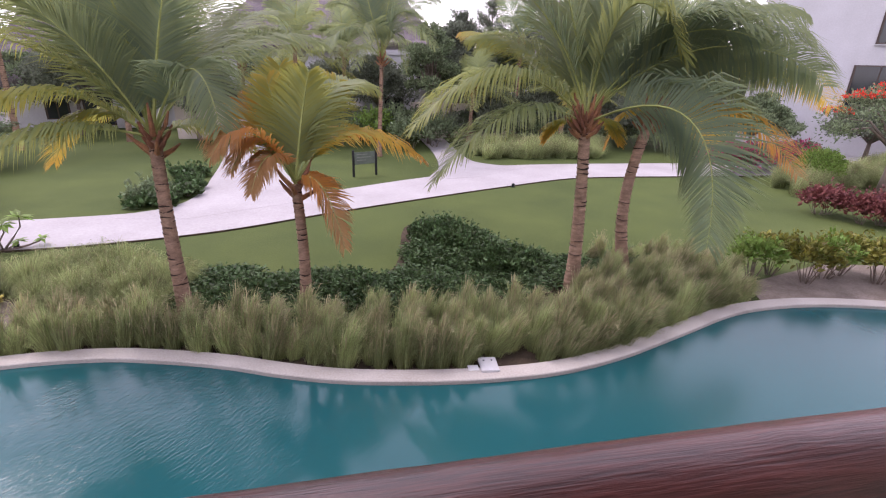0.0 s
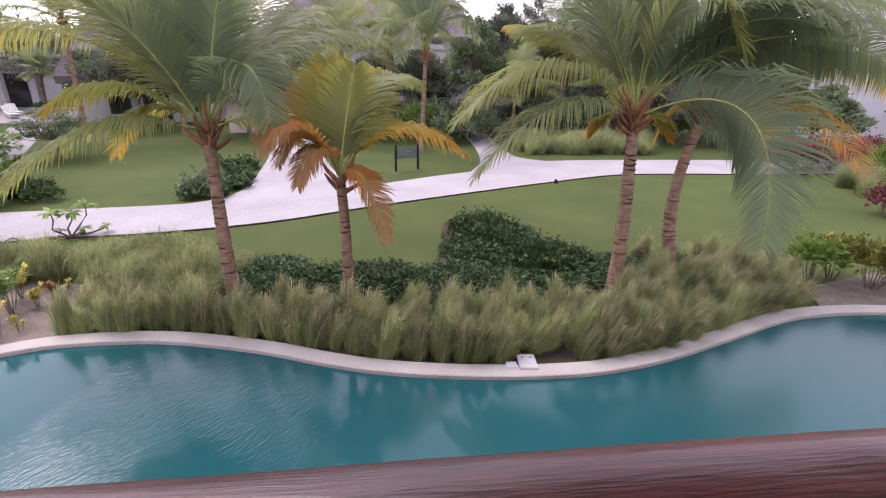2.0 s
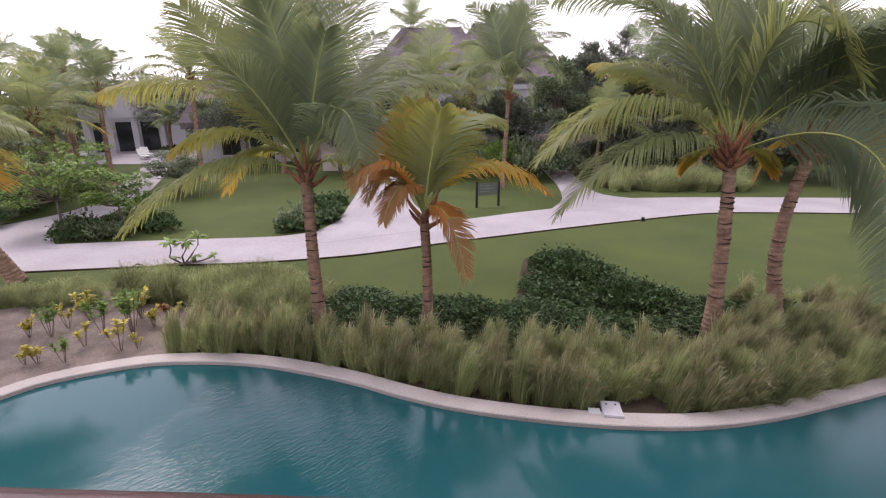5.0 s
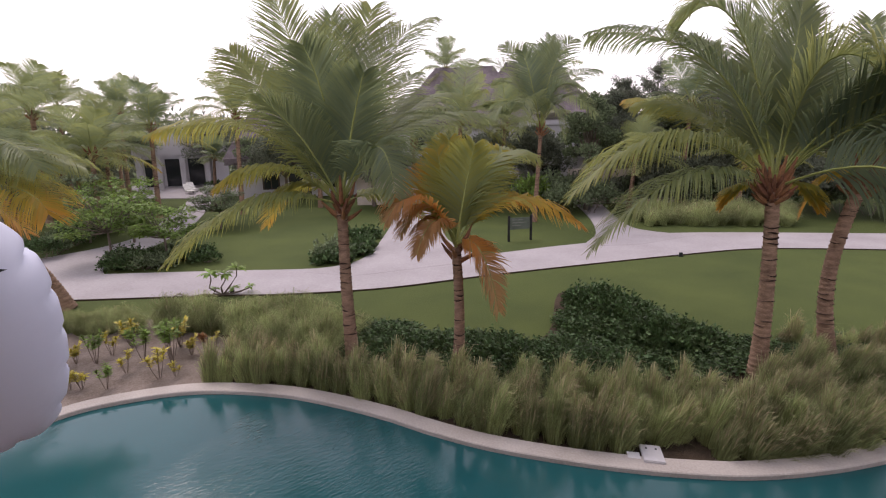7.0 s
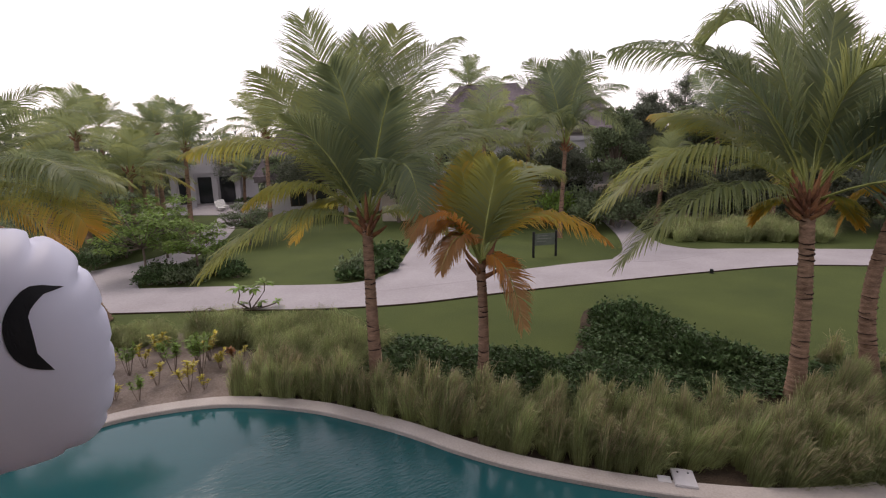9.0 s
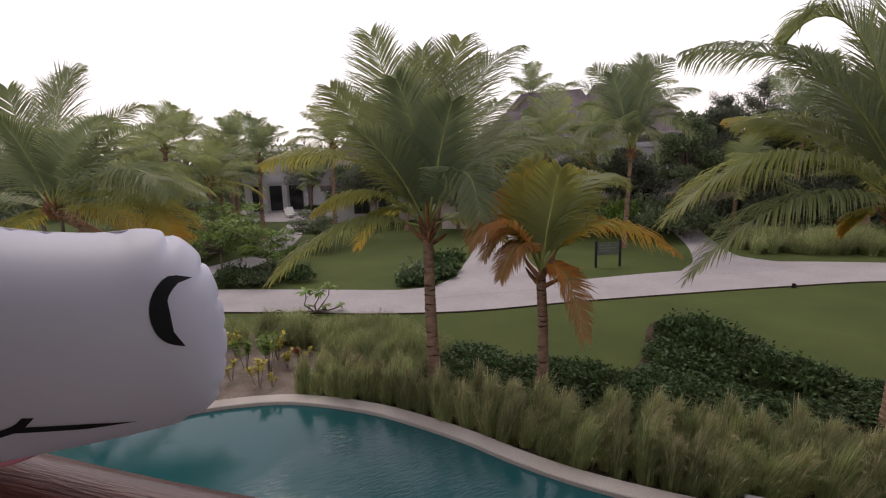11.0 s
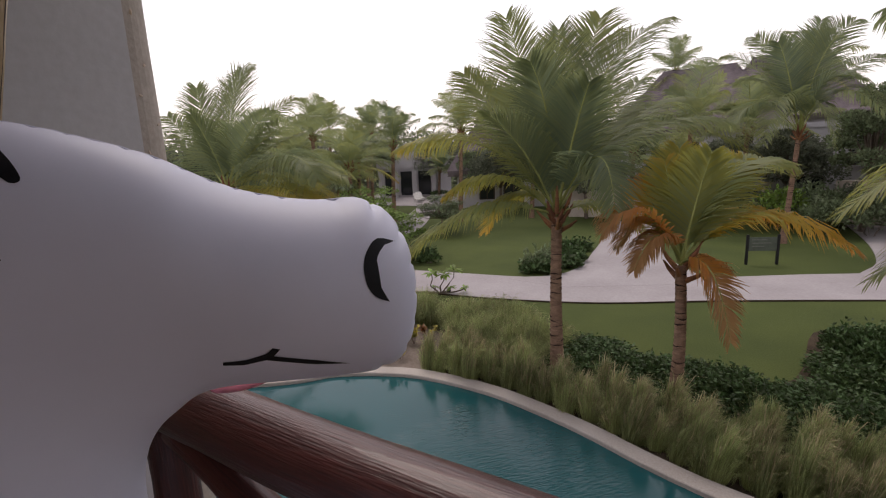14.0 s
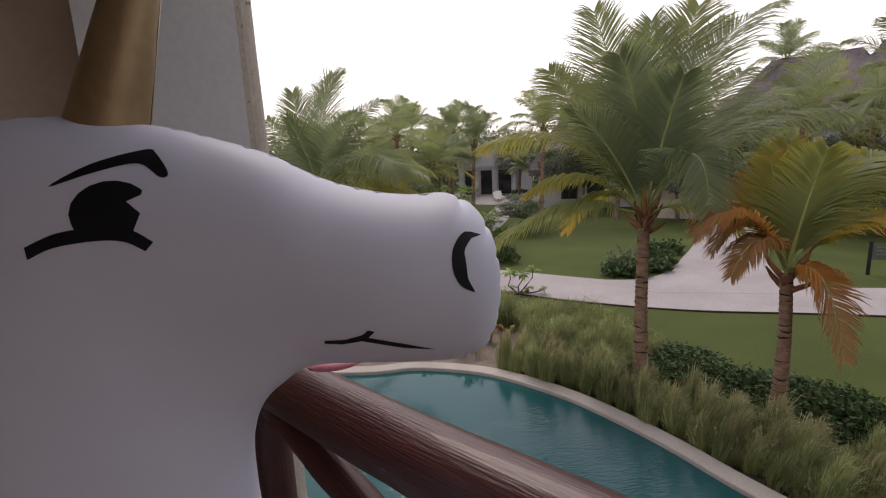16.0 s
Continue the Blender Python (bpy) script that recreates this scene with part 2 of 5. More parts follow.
THATCH = material("palm_thatch", (0.22, 0.185, 0.195), 0.95, (0.13, 0.108, 0.116), scale=1.5, detail_scale=14, bump=1.0, bump_dist=0.15, stretch=(1, 1, 0.3), spec=0.1)
PANE = material("window_glass", (0.03, 0.035, 0.04), 0.08, scale=1, bump=0)
DARKWOOD = material("dark_timber", (0.06, 0.035, 0.025), 0.6, scale=6, bump=0.3)
METAL_DARK = material("black_metal", (0.02, 0.02, 0.022), 0.5, scale=6, bump=0.1, metal=0.4)
VINYL = material("white_vinyl", (0.645, 0.65, 0.79), 0.5, (0.6, 0.6, 0.73), scale=1.5, detail_scale=9, bump=0.06, spec=0.5)
INK = material("black_print", (0.01, 0.01, 0.013), 0.6, scale=5, bump=0, spec=0.2)
GOLD = material("gold_vinyl", (0.36, 0.25, 0.14), 0.42, (0.28, 0.19, 0.1), scale=7, bump=0.15, metal=0.5)
PINK = material("pink_vinyl", (0.75, 0.25, 0.33), 0.4, scale=5, bump=0.1)
PALE_BLUE = material("pale_blue_vinyl", (0.5, 0.68, 0.74), 0.4, scale=5, bump=0.1)
FABRIC = material("white_cushion", (0.75, 0.73, 0.7), 0.9, scale=4, bump=0.2)


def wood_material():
    """Dark red varnish over stringy grain; pale wear and a painted highlight run along the far upper edge."""
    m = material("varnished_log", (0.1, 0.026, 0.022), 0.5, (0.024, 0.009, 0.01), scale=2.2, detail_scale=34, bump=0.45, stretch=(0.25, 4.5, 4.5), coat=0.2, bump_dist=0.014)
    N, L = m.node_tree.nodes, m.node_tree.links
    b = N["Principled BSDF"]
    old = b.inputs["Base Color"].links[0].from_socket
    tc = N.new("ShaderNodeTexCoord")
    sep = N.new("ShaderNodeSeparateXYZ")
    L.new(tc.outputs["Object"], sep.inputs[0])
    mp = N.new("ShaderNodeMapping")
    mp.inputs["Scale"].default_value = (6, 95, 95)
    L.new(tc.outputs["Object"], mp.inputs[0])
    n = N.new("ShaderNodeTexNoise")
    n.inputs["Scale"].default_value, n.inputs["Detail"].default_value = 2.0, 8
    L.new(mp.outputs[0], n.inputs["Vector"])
    # the crest's highlight goes into the colour together with the worn flecks
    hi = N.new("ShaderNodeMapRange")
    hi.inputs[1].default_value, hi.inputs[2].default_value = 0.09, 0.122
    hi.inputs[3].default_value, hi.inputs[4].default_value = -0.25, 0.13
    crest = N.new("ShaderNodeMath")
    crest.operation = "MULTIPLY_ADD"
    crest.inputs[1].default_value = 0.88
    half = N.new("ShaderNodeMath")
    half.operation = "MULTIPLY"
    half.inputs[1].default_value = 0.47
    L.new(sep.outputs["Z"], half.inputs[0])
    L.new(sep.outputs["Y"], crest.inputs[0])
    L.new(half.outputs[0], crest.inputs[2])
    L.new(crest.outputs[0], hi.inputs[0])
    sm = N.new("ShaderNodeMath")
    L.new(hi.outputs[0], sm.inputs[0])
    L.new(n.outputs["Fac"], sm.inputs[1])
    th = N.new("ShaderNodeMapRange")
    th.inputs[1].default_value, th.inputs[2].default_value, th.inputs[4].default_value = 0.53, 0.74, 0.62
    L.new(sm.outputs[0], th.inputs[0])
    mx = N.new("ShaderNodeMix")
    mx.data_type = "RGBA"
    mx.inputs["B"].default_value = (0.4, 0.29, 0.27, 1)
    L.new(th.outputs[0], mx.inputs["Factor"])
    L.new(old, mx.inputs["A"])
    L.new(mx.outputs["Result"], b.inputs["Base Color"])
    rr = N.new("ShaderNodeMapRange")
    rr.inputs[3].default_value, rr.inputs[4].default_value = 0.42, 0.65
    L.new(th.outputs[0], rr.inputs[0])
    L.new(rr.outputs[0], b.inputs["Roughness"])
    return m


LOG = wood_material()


from mathutils.geometry import tessellate_polygon

# ---- building helpers ----
MANY = ("stemwork", "leafage", "blossom", "crown_fibre", "bark_scarring", "straw", "greenery", "limbs")


def mesh_of(bm, name, mats, smooth=True):
    me = bpy.data.meshes.new(name)
    bmesh.ops.recalc_face_normals(bm, faces=bm.faces) if smooth is not None else None
    bm.to_mesh(me)
    bm.free()
    for m in mats if isinstance(mats, (list, tuple)) else (mats,):
        me.materials.append(m)
    if smooth:
        me.polygons.foreach_set("use_smooth", [True] * len(me.polygons))
    return me


def part(name, bm, mat, parent=None, label="", smooth=False, m=None):
    ob = new(name, mesh_of(bm, name, mat, smooth))
    if parent:
        ob.parent = parent
    if m is not None:
        ob.matrix_basis = m
    return tagged(ob, label, kind="stuff" if name in MANY else "")


def raw(name, verts, faces, mat, parent=None, label="", smooth=False, m=None, mat_index=None):
    me = bpy.data.meshes.new(name)
    me.from_pydata(verts, [], faces)
    for k in mat if isinstance(mat, (list, tuple)) else (mat,):
        me.materials.append(k)
    if mat_index:
        me.polygons.foreach_set("material_index", mat_index)
    if smooth:
        me.polygons.foreach_set("use_smooth", [True] * len(me.polygons))
    ob = new(name, me)
    if parent:
        ob.parent = parent
    if m is not None:
        ob.matrix_basis = m
    return tagged(ob, label, kind="stuff" if name in MANY else "")


def empty(name, at, label="", category="", group="", rz=0.0):
    ob = new(name)
    ob.matrix_basis = pose(*at, 0, 0, rz)
    ob.empty_display_size = 0.2
    return tagged(ob, label, category, group)


def box(bm, lo, hi, bevel=0.0):
    r = bmesh.ops.create_cube(bm, size=1, matrix=Matrix.LocRotScale([(a + b) / 2 for a, b in zip(lo, hi)], None, [b - a for a, b in zip(lo, hi)]))
    if bevel:
        es = {e for v in r["verts"] for e in v.link_edges}
        bmesh.ops.bevel(bm, geom=list(es), offset=bevel, segments=2, affect="EDGES")
    return bm


def a_box(lo, hi, bevel=0.0):
    return box(bmesh.new(), lo, hi, bevel)


def spline(pts, per=8, closed=False):
    """Catmull-Rom through plan points."""
    n, out = len(pts), []
    for i in range(n if closed else n - 1):
        p = [pts[(i + k) % n] if closed else pts[min(max(i + k, 0), n - 1)] for k in (-1, 0, 1, 2)]
        for j in range(per):
            t = j / per
            out.append(tuple(0.5 * (2 * b + (c - a) * t + (2 * a - 5 * b + 4 * c - d) * t * t + (3 * b - a - 3 * c + d) * t ** 3) for a, b, c, d in zip(*p)))
    if not closed:
        out.append(tuple(pts[-1]))
    return out


def tube(bm, path, radii, sides=8, cap=True):
    """A round tube along 3D points with a radius for each."""
    rings = []
    for i, p in enumerate(path):
        p = Vector(p)
        d = (Vector(path[min(i + 1, len(path) - 1)]) - Vector(path[max(i - 1, 0)])).normalized()
        a = d.cross(Vector((0, 0, 1)) if abs(d.z) < 0.9 else Vector((0, 1, 0))).normalized()
        b = d.cross(a)
        rings.append([bm.verts.new(p + radii[i] * (math.cos(2 * math.pi * k / sides) * a + math.sin(2 * math.pi * k / sides) * b)) for k in range(sides)])
    for r, s in zip(rings, rings[1:]):
        for k in range(sides):
            bm.faces.new((r[k], r[(k + 1) % sides], s[(k + 1) % sides], s[k]))
    if cap:
        bm.faces.new(rings[0][::-1])
        bm.faces.new(rings[-1])
    return bm


def cover(bm, vs):
    """Fill a plan outline of any shape with triangles."""
    for tri in tessellate_polygon([[v.co for v in vs]]):
        bm.faces.new([vs[k] for k in tri])


def slab(name, outline, z0, z1, mat, label="", category="", kind="structure"):
    """A flat prism over a plan outline."""
    bm = bmesh.new()
    top = [bm.verts.new((x, y, z1)) for x, y in outline]
    bot = [bm.verts.new((x, y, z0)) for x, y in outline]
    n = len(top)
    for i in range(n):
        bm.faces.new((top[i], bot[i], bot[(i + 1) % n], top[(i + 1) % n]))
    cover(bm, top)
    return tagged(part(name, bm, mat), label, category, "", kind)


# ---- pool, ground, paths ----
FAR_EDGE = spline([(-13.2, -1.6), (-12.0, 0.4), (-10.6, 2.75), (-9.25, 4.45), (-8.75, 5.35), (-7.75, 6.22), (-6.8, 6.64), (-5.6, 6.9), (-4.5, 6.93), (-3.5, 6.87), (-2.57, 6.73), (-1.65, 6.66), (-0.72, 6.7), (0.18, 6.8), (1.1, 6.97), (2.07, 7.25), (3.18, 7.79), (4.53, 8.66), (6.14, 9.7), (7.63, 10.19), (8.96, 10.33), (10.5, 10.25), (13, 9.9), (17, 9.6), (24, 9.4)], 6)
COPE_W, COPE_TOP, WATER_Z = 0.33, 0.1, 0.02


def side_step(pts, w):
    out = []
    for i, p in enumerate(pts):
        a, b = Vector(pts[max(i - 1, 0)]), Vector(pts[min(i + 1, len(pts) - 1)])
        d = (b - a).normalized()
        out.append((p[0] - d.y * w, p[1] + d.x * w))
    return out


FAR_OUT = side_step(FAR_EDGE, COPE_W - 0.07)
FAR_EDGE = side_step(FAR_EDGE, -0.07)
NEAR_EDGE = [(x, 1.75 + 0.238 * x) for x in (24.3, 18, 12, 8, 4, 0, -4, -8, -12, -13.4)]


def build_pool():
    bm = bmesh.new()
    prof = []
    for (xi, yi), (xo, yo) in zip(FAR_EDGE, FAR_OUT):
        d = Vector((xo - xi, yo - yi)).normalized() * 0.015
        prof.append([bm.verts.new(v) for v in ((xi, yi, -0.5), (xi, yi, COPE_TOP - 0.015), (xi + d.x, yi + d.y, COPE_TOP), (xo - d.x, yo - d.y, COPE_TOP), (xo, yo, COPE_TOP - 0.015), (xo, yo, -0.2))])
    for a, b in zip(prof, prof[1:]):
        for k in range(5):
            bm.faces.new((a[k], a[k + 1], b[k + 1], b[k]))
    tagged(part("pool_coping", bm, COPING, smooth=False), "pale stone coping curving round the pool", "coping", kind="structure")
    loop = FAR_EDGE + NEAR_EDGE
    n = len(loop)
    bm = bmesh.new()
    top = [bm.verts.new((x, y, 0.02 if i >= len(FAR_EDGE) else -0.45)) for i, (x, y) in enumerate(loop)]
    bot = [bm.verts.new((x, y, -1.3)) for x, y in loop]
    for i in range(n):
        bm.faces.new((top[i], top[(i + 1) % n], bot[(i + 1) % n], bot[i]))
    cover(bm, bot)
    tagged(part("pool_basin", bm, BASIN), "teal plaster pool basin under the water", "pool", kind="structure")
    bm = bmesh.new()
    cover(bm, [bm.verts.new((x, y, WATER_Z)) for x, y in loop])
    tagged(part("water", bm, WATER), "calm teal pool water with wind ripples", "water", kind="structure")
    # one ground sheet round the pool out to the horizon
    inner = FAR_OUT + NEAR_EDGE
    c = Vector((0, 4))
    verts, faces = [], []
    steps = (0, 0.02, 0.08, 0.25, 1.0)
    for x, y in inner:
        v = Vector((x, y)) - c
        far = v.normalized() * 1500
        for s in steps:
            q = c + v.lerp(far, s)
            verts.append((q.x, q.y, 0.0))
    k, n = len(steps), len(inner)
    for i in range(n):
        j = (i + 1) % n
        for s in range(k - 1):
            faces.append((i * k + s, i * k + s + 1, j * k + s + 1, j * k + s))
    tagged(raw("ground", verts, faces, LAWN), "mown green lawn spreading to the horizon", "ground", kind="structure")


build_pool()

near_path = spline([(-30, 1.5), (-24, 5.0), (-19, 7.8), (-14.5, 9.88), (-11.5, 11.2), (-9.5, 12.0), (-6.8, 13.55), (-4.1, 15.9), (-0.6, 18.7), (2.3, 20.9), (5.2, 22.9), (8, 23.8), (11, 24.45), (16, 25.6), (30, 29)], 6)
far_path = spline([(30, 33), (16, 29.2), (10.85, 28.0), (5.9, 26.8), (2.6, 25.75), (0.9, 24.8), (-1.0, 22.5), (-2.7, 21.0), (-4.9, 18.9), (-7.5, 16.7), (-10.5, 14.85), (-13.7, 13.5), (-17.4, 11.9), (-22, 9.6), (-27, 7.0), (-34, 3.5)], 6)
slab("path", near_path + far_path, -0.05, 0.03, CONCRETE, "pale concrete garden path", "path")
slab("path_branch", spline([(3.6, 25.5), (2.5, 25.6), (1.4, 26.0), (0.6, 26.9), (-0.2, 30), (-1.2, 35)], 5) + spline([(-3.0, 35), (-1.6, 29), (-1.0, 24.5), (-1.2, 21.8), (1.0, 22.6)], 5), -0.05, 0.034, CONCRETE, "pale concrete path branching to a villa", "path")
slab("path_branch", spline([(-5.2, 17.5), (-5.3, 18.7), (-5.9, 19.2), (-7.6, 21.3), (-9.6, 25.5), (-11.5, 30)], 5) + spline([(-14.3, 30), (-12.0, 24.2), (-10.75, 20.8), (-9.65, 17.3), (-9.8, 15.6), (-10.9, 14.3), (-8.5, 14.5)], 5), -0.05, 0.034, CONCRETE, "pale concrete path branching between lawns", "path")
slab("path_branch", spline([(-17.0, 11.5), (-18.9, 12.8), (-20.2, 16.0), (-22.2, 19.3), (-24.5, 22.6), (-33, 32.5)], 5) + spline([(-36, 33), (-26.2, 21.5), (-23.6, 18.5), (-22.3, 15), (-23.2, 11.2), (-24.5, 7.5), (-20, 9.5)], 5), -0.05, 0.034, CONCRETE, "pale concrete path leading to the sun terrace", "path")
edge = side_step(near_path, -0.02)
tagged(raw("path_edging", [(x, y, z) for p, q in zip(edge, side_step(near_path, 0.025)) for x, y, z in ((*p, -0.02), (*p, 0.045), (*q, 0.045), (*q, 0.028))], [(4 * i + k, 4 * i + k + 1, 4 * i + k + 5, 4 * i + k + 4) for i in range(len(edge) - 1) for k in range(3)], MULCH), "thin dark edging between path and lawn", "edging", kind="structure")
slab("terrace_paving", [(-33, 31), (-31, 34), (-38, 42), (-50, 38), (-44, 28), (-36, 30)], -0.05, 0.04, CONCRETE, "pale paved sun terrace", "terrace")
slab("driveway", [(17, 29.8), (60, 38), (60, 44), (17, 33.5)], -0.05, 0.02, material("drive_paving", (0.3, 0.28, 0.3), 0.9, scale=0.6, bump=0.2), "grey paved driveway", "driveway")


def near_of(a, b):
    return [p for p in FAR_OUT if a <= p[0] <= b]


bed = [(x, y - 0.02) for x, y in near_of(-7.4, 7.0)]
slab("planting_bed", bed + spline([(7.2, 11.2), (6.4, 12.7), (4.5, 12.6), (2.6, 12.7), (0.9, 14.2), (-0.6, 15.1), (-1.55, 14.6), (-1.4, 11.4), (-2.5, 10.4), (-4.5, 10.4), (-6.4, 9.9), (-8.6, 10.5), (-10.6, 10.4), (-11.0, 9.4), (-8.6, 8.6)], 4), -0.05, 0.02, MULCH, "dark mulched planting bed along the pool", "bed")
slab("sand_bed", [(x, y - 0.02) for x, y in near_of(-12.2, -7.3)] + [(-7.2, 7.9), (-8.2, 8.9), (-11.0, 9.5), (-13.5, 8.0), (-15.5, 4.0), (-14.0, 0.5)], -0.05, 0.016, SAND, "bare sandy soil bed by the pool", "bed")
slab("sand_bed", [(x, y - 0.02) for x, y in near_of(7.05, 20)] + [(20, 12.2), (16, 12.9), (13, 13.2), (10, 12.9), (7.3, 11.4)], -0.05, 0.016, SAND, "bare sandy soil bed under croton bushes", "bed")

# skimmer box on the coping
box_thing = empty("skimmer_box", (0.78, 7.2, 0.0), "square white skimmer cover set in the pool coping", "skimmer", rz=9)
part("cover", a_box((-0.15, -0.2, 0.08), (0.15, 0.2, 0.135), 0.01), WHITE, box_thing)
for k in (-1, 1):
    bm = bmesh.new()
    bmesh.ops.create_cone(bm, cap_ends=True, segments=10, radius1=0.016, radius2=0.016, depth=0.01, matrix=Matrix.Translation((k * 0.07, 0.1, 0.137)))
    part("screw", bm, METAL_DARK, box_thing)
bm = a_box((-0.36, -0.13, 0.099), (-0.18, 0.02, 0.106), 0.002)
part("drain_plate", bm, GREY_PLASTER, box_thing)


# ---- palms ----
def frond_mesh(tip, hx, arch, age, seed, pairs=86, half=0.013, limp=1.0, roll=0.0):
    """A palm frond from the origin to tip: an arched rib and two combs of leaflets that bend under their weight.
    hx: how far out the arch is pulled; arch: its lift; age: 0 green to 1 dry; roll: the blade's turn about its rib."""
    r = random.Random(seed)
    tip = Vector(tip)
    if age < 0.3:
        age = max(0.0, age + r.uniform(-0.03, 0.08))
    ctrl = Vector((tip.x * hx, tip.y * hx, tip.z * 0.5 + arch))
    length = (tip.length + ctrl.length + (tip - ctrl).length) / 2
    pt = lambda s: 2 * s * (1 - s) * ctrl + s * s * tip
    tg = lambda s: (2 * (1 - s) * ctrl + 2 * s * (tip - ctrl)).normalized()
    verts, faces, ages, mi = [], [], [], []
    flat = Vector((tip.x, tip.y, 0)) if Vector((tip.x, tip.y, 0)).length > 0.05 else Vector((1, 0, 0))
    side0 = flat.normalized().cross(Vector((0, 0, 1)))
    steep = max(0.0, min(1.0, tip.z / length * 1.5 - 0.45))
    turned = Vector((0.88, 0.47, 0))
    if side0.dot(turned) < 0:
        turned = -turned
    side0 = side0.lerp(turned, steep * 0.75).normalized()
    twist = r.uniform(-0.35, 0.35)
    cr, sr = math.cos(radians(roll)), math.sin(radians(roll))
    seg, prev = 16, None
    for i in range(seg + 1):
        s = i / seg
        w = 0.03 * (1 - s) ** 0.8 + 0.004
        p, t = pt(s), tg(s)
        up = side0.cross(t)
        base = len(verts)
        for a, b in ((-1, 0), (0, 0.7), (1, 0), (0, -0.7)):
            verts.append(p + side0 * w * a + up * w * b)
            ages.append(0.0)
        if prev is not None:
            for k in range(4):
                faces.append((prev + k, prev + (k + 1) % 4, base + (k + 1) % 4, base + k))
                mi.append(1)
        prev = base
    lmax = 0.38 * length if length < 2.4 else 0.46 + 0.19 * length
    down = Vector((0, 0, -1))
    for i in range(pairs):
        s = min(0.995, 0.15 + 0.85 * (i + 0.5 + r.uniform(-0.3, 0.3)) / pairs)
        p, t = pt(s), tg(s)
        sd = (side0 - t * side0.dot(t)).normalized()
        up = sd.cross(t).normalized()
        if up.z < -0.05:
            up = -up
        sd = (sd + up * twist * s).normalized()
        sd, up = sd * cr + up * sr, up * cr - sd * sr
        ll = lmax * (0.5 + 0.5 * math.sin(min(1.0, (s - 0.1) / 0.35) * math.pi / 2)) * (1 - 0.7 * max(0.0, (s - 0.55) / 0.45) ** 1.6)
        for sg in (-1, 1):
            if r.random() < 0.035:
                continue
            wave = noise.noise((s * 6, seed * 1.7, sg * 4))
            le = ll * (1 + 0.18 * wave + r.uniform(-0.12, 0.08))
            d = (sd * sg + t * (0.34 + 0.75 * s * s + 0.3 * max(0.0, t.z) + 0.14 * wave) + up * (0.36 - 0.25 * s + 0.15 * wave + r.uniform(-0.12, 0.12))).normalized()
            hang = limp * (0.07 + 0.8 * (1 - abs(t.z)) ** 1.3) * (1 + 0.5 * wave) + r.uniform(-0.1, 0.18)
            q, rows, dd = p, [], d
            for k, wk in enumerate((0.55, 1.0, 0.72)):
                across = t - dd * t.dot(dd)
                across = across.normalized() if across.length > 0.05 else up
                rows.append((q - across * half * wk, q + across * half * wk))
                q = q + dd * le * (0.36, 0.34, 0.3)[k]
                dd = (dd + down * hang * (0.8, 1.3, 1.0)[k]).normalized()
            b = len(verts)
            for u, v in rows:
                verts += [u, v]
            verts.append(q)
            faces += [(b, b + 1, b + 3, b + 2), (b + 2, b + 3, b + 5, b + 4), (b + 4, b + 5, b + 6)]
            a = age + 0.06 * s + (0.32 if age > 0.5 else 0.2) * s ** 3 * max(0.0, min(1.0, (age - 0.22) / 0.12)) + r.uniform(-0.04, 0.04)
            ages += [a, a, a, a, a + 0.03, a + 0.03, a + 0.12]
            mi += [0, 0, 0]
    me = bpy.data.meshes.new("frond")
    me.from_pydata(verts, [], faces)
    me.materials.append(FROND)
    me.materials.append(RACHIS)
    me.polygons.foreach_set("material_index", mi)
    at = me.attributes.new("age", "FLOAT", "POINT")
    at.data.foreach_set("value", [max(0.0, min(1.0, a)) for a in ages])
    return me


def trunk_mesh(top, r0, r1, bend, seed, rings):
    """A leaning trunk with leaf-scar rings, swollen at its foot."""
    r = random.Random(seed)
    top = Vector(top)
    path, rad = [], []
    n = rings * 3
    for i in range(n + 1):
        s = i / n
        p = top * s + Vector((bend[0], bend[1], 0)) * math.sin(math.pi * s)
        path.append(p)
        k = r0 + (r1 - r0) * min(1, s * 1.4) + 0.05 * math.exp(-s * 9)
        rad.append(k * (1.07 if i % 3 == 0 else (1.0 if i % 3 == 1 else 0.955)) * r.uniform(0.985, 1.015))
    bm = bmesh.new()
    tube(bm, path, rad, 12)
    return bm, path, rad


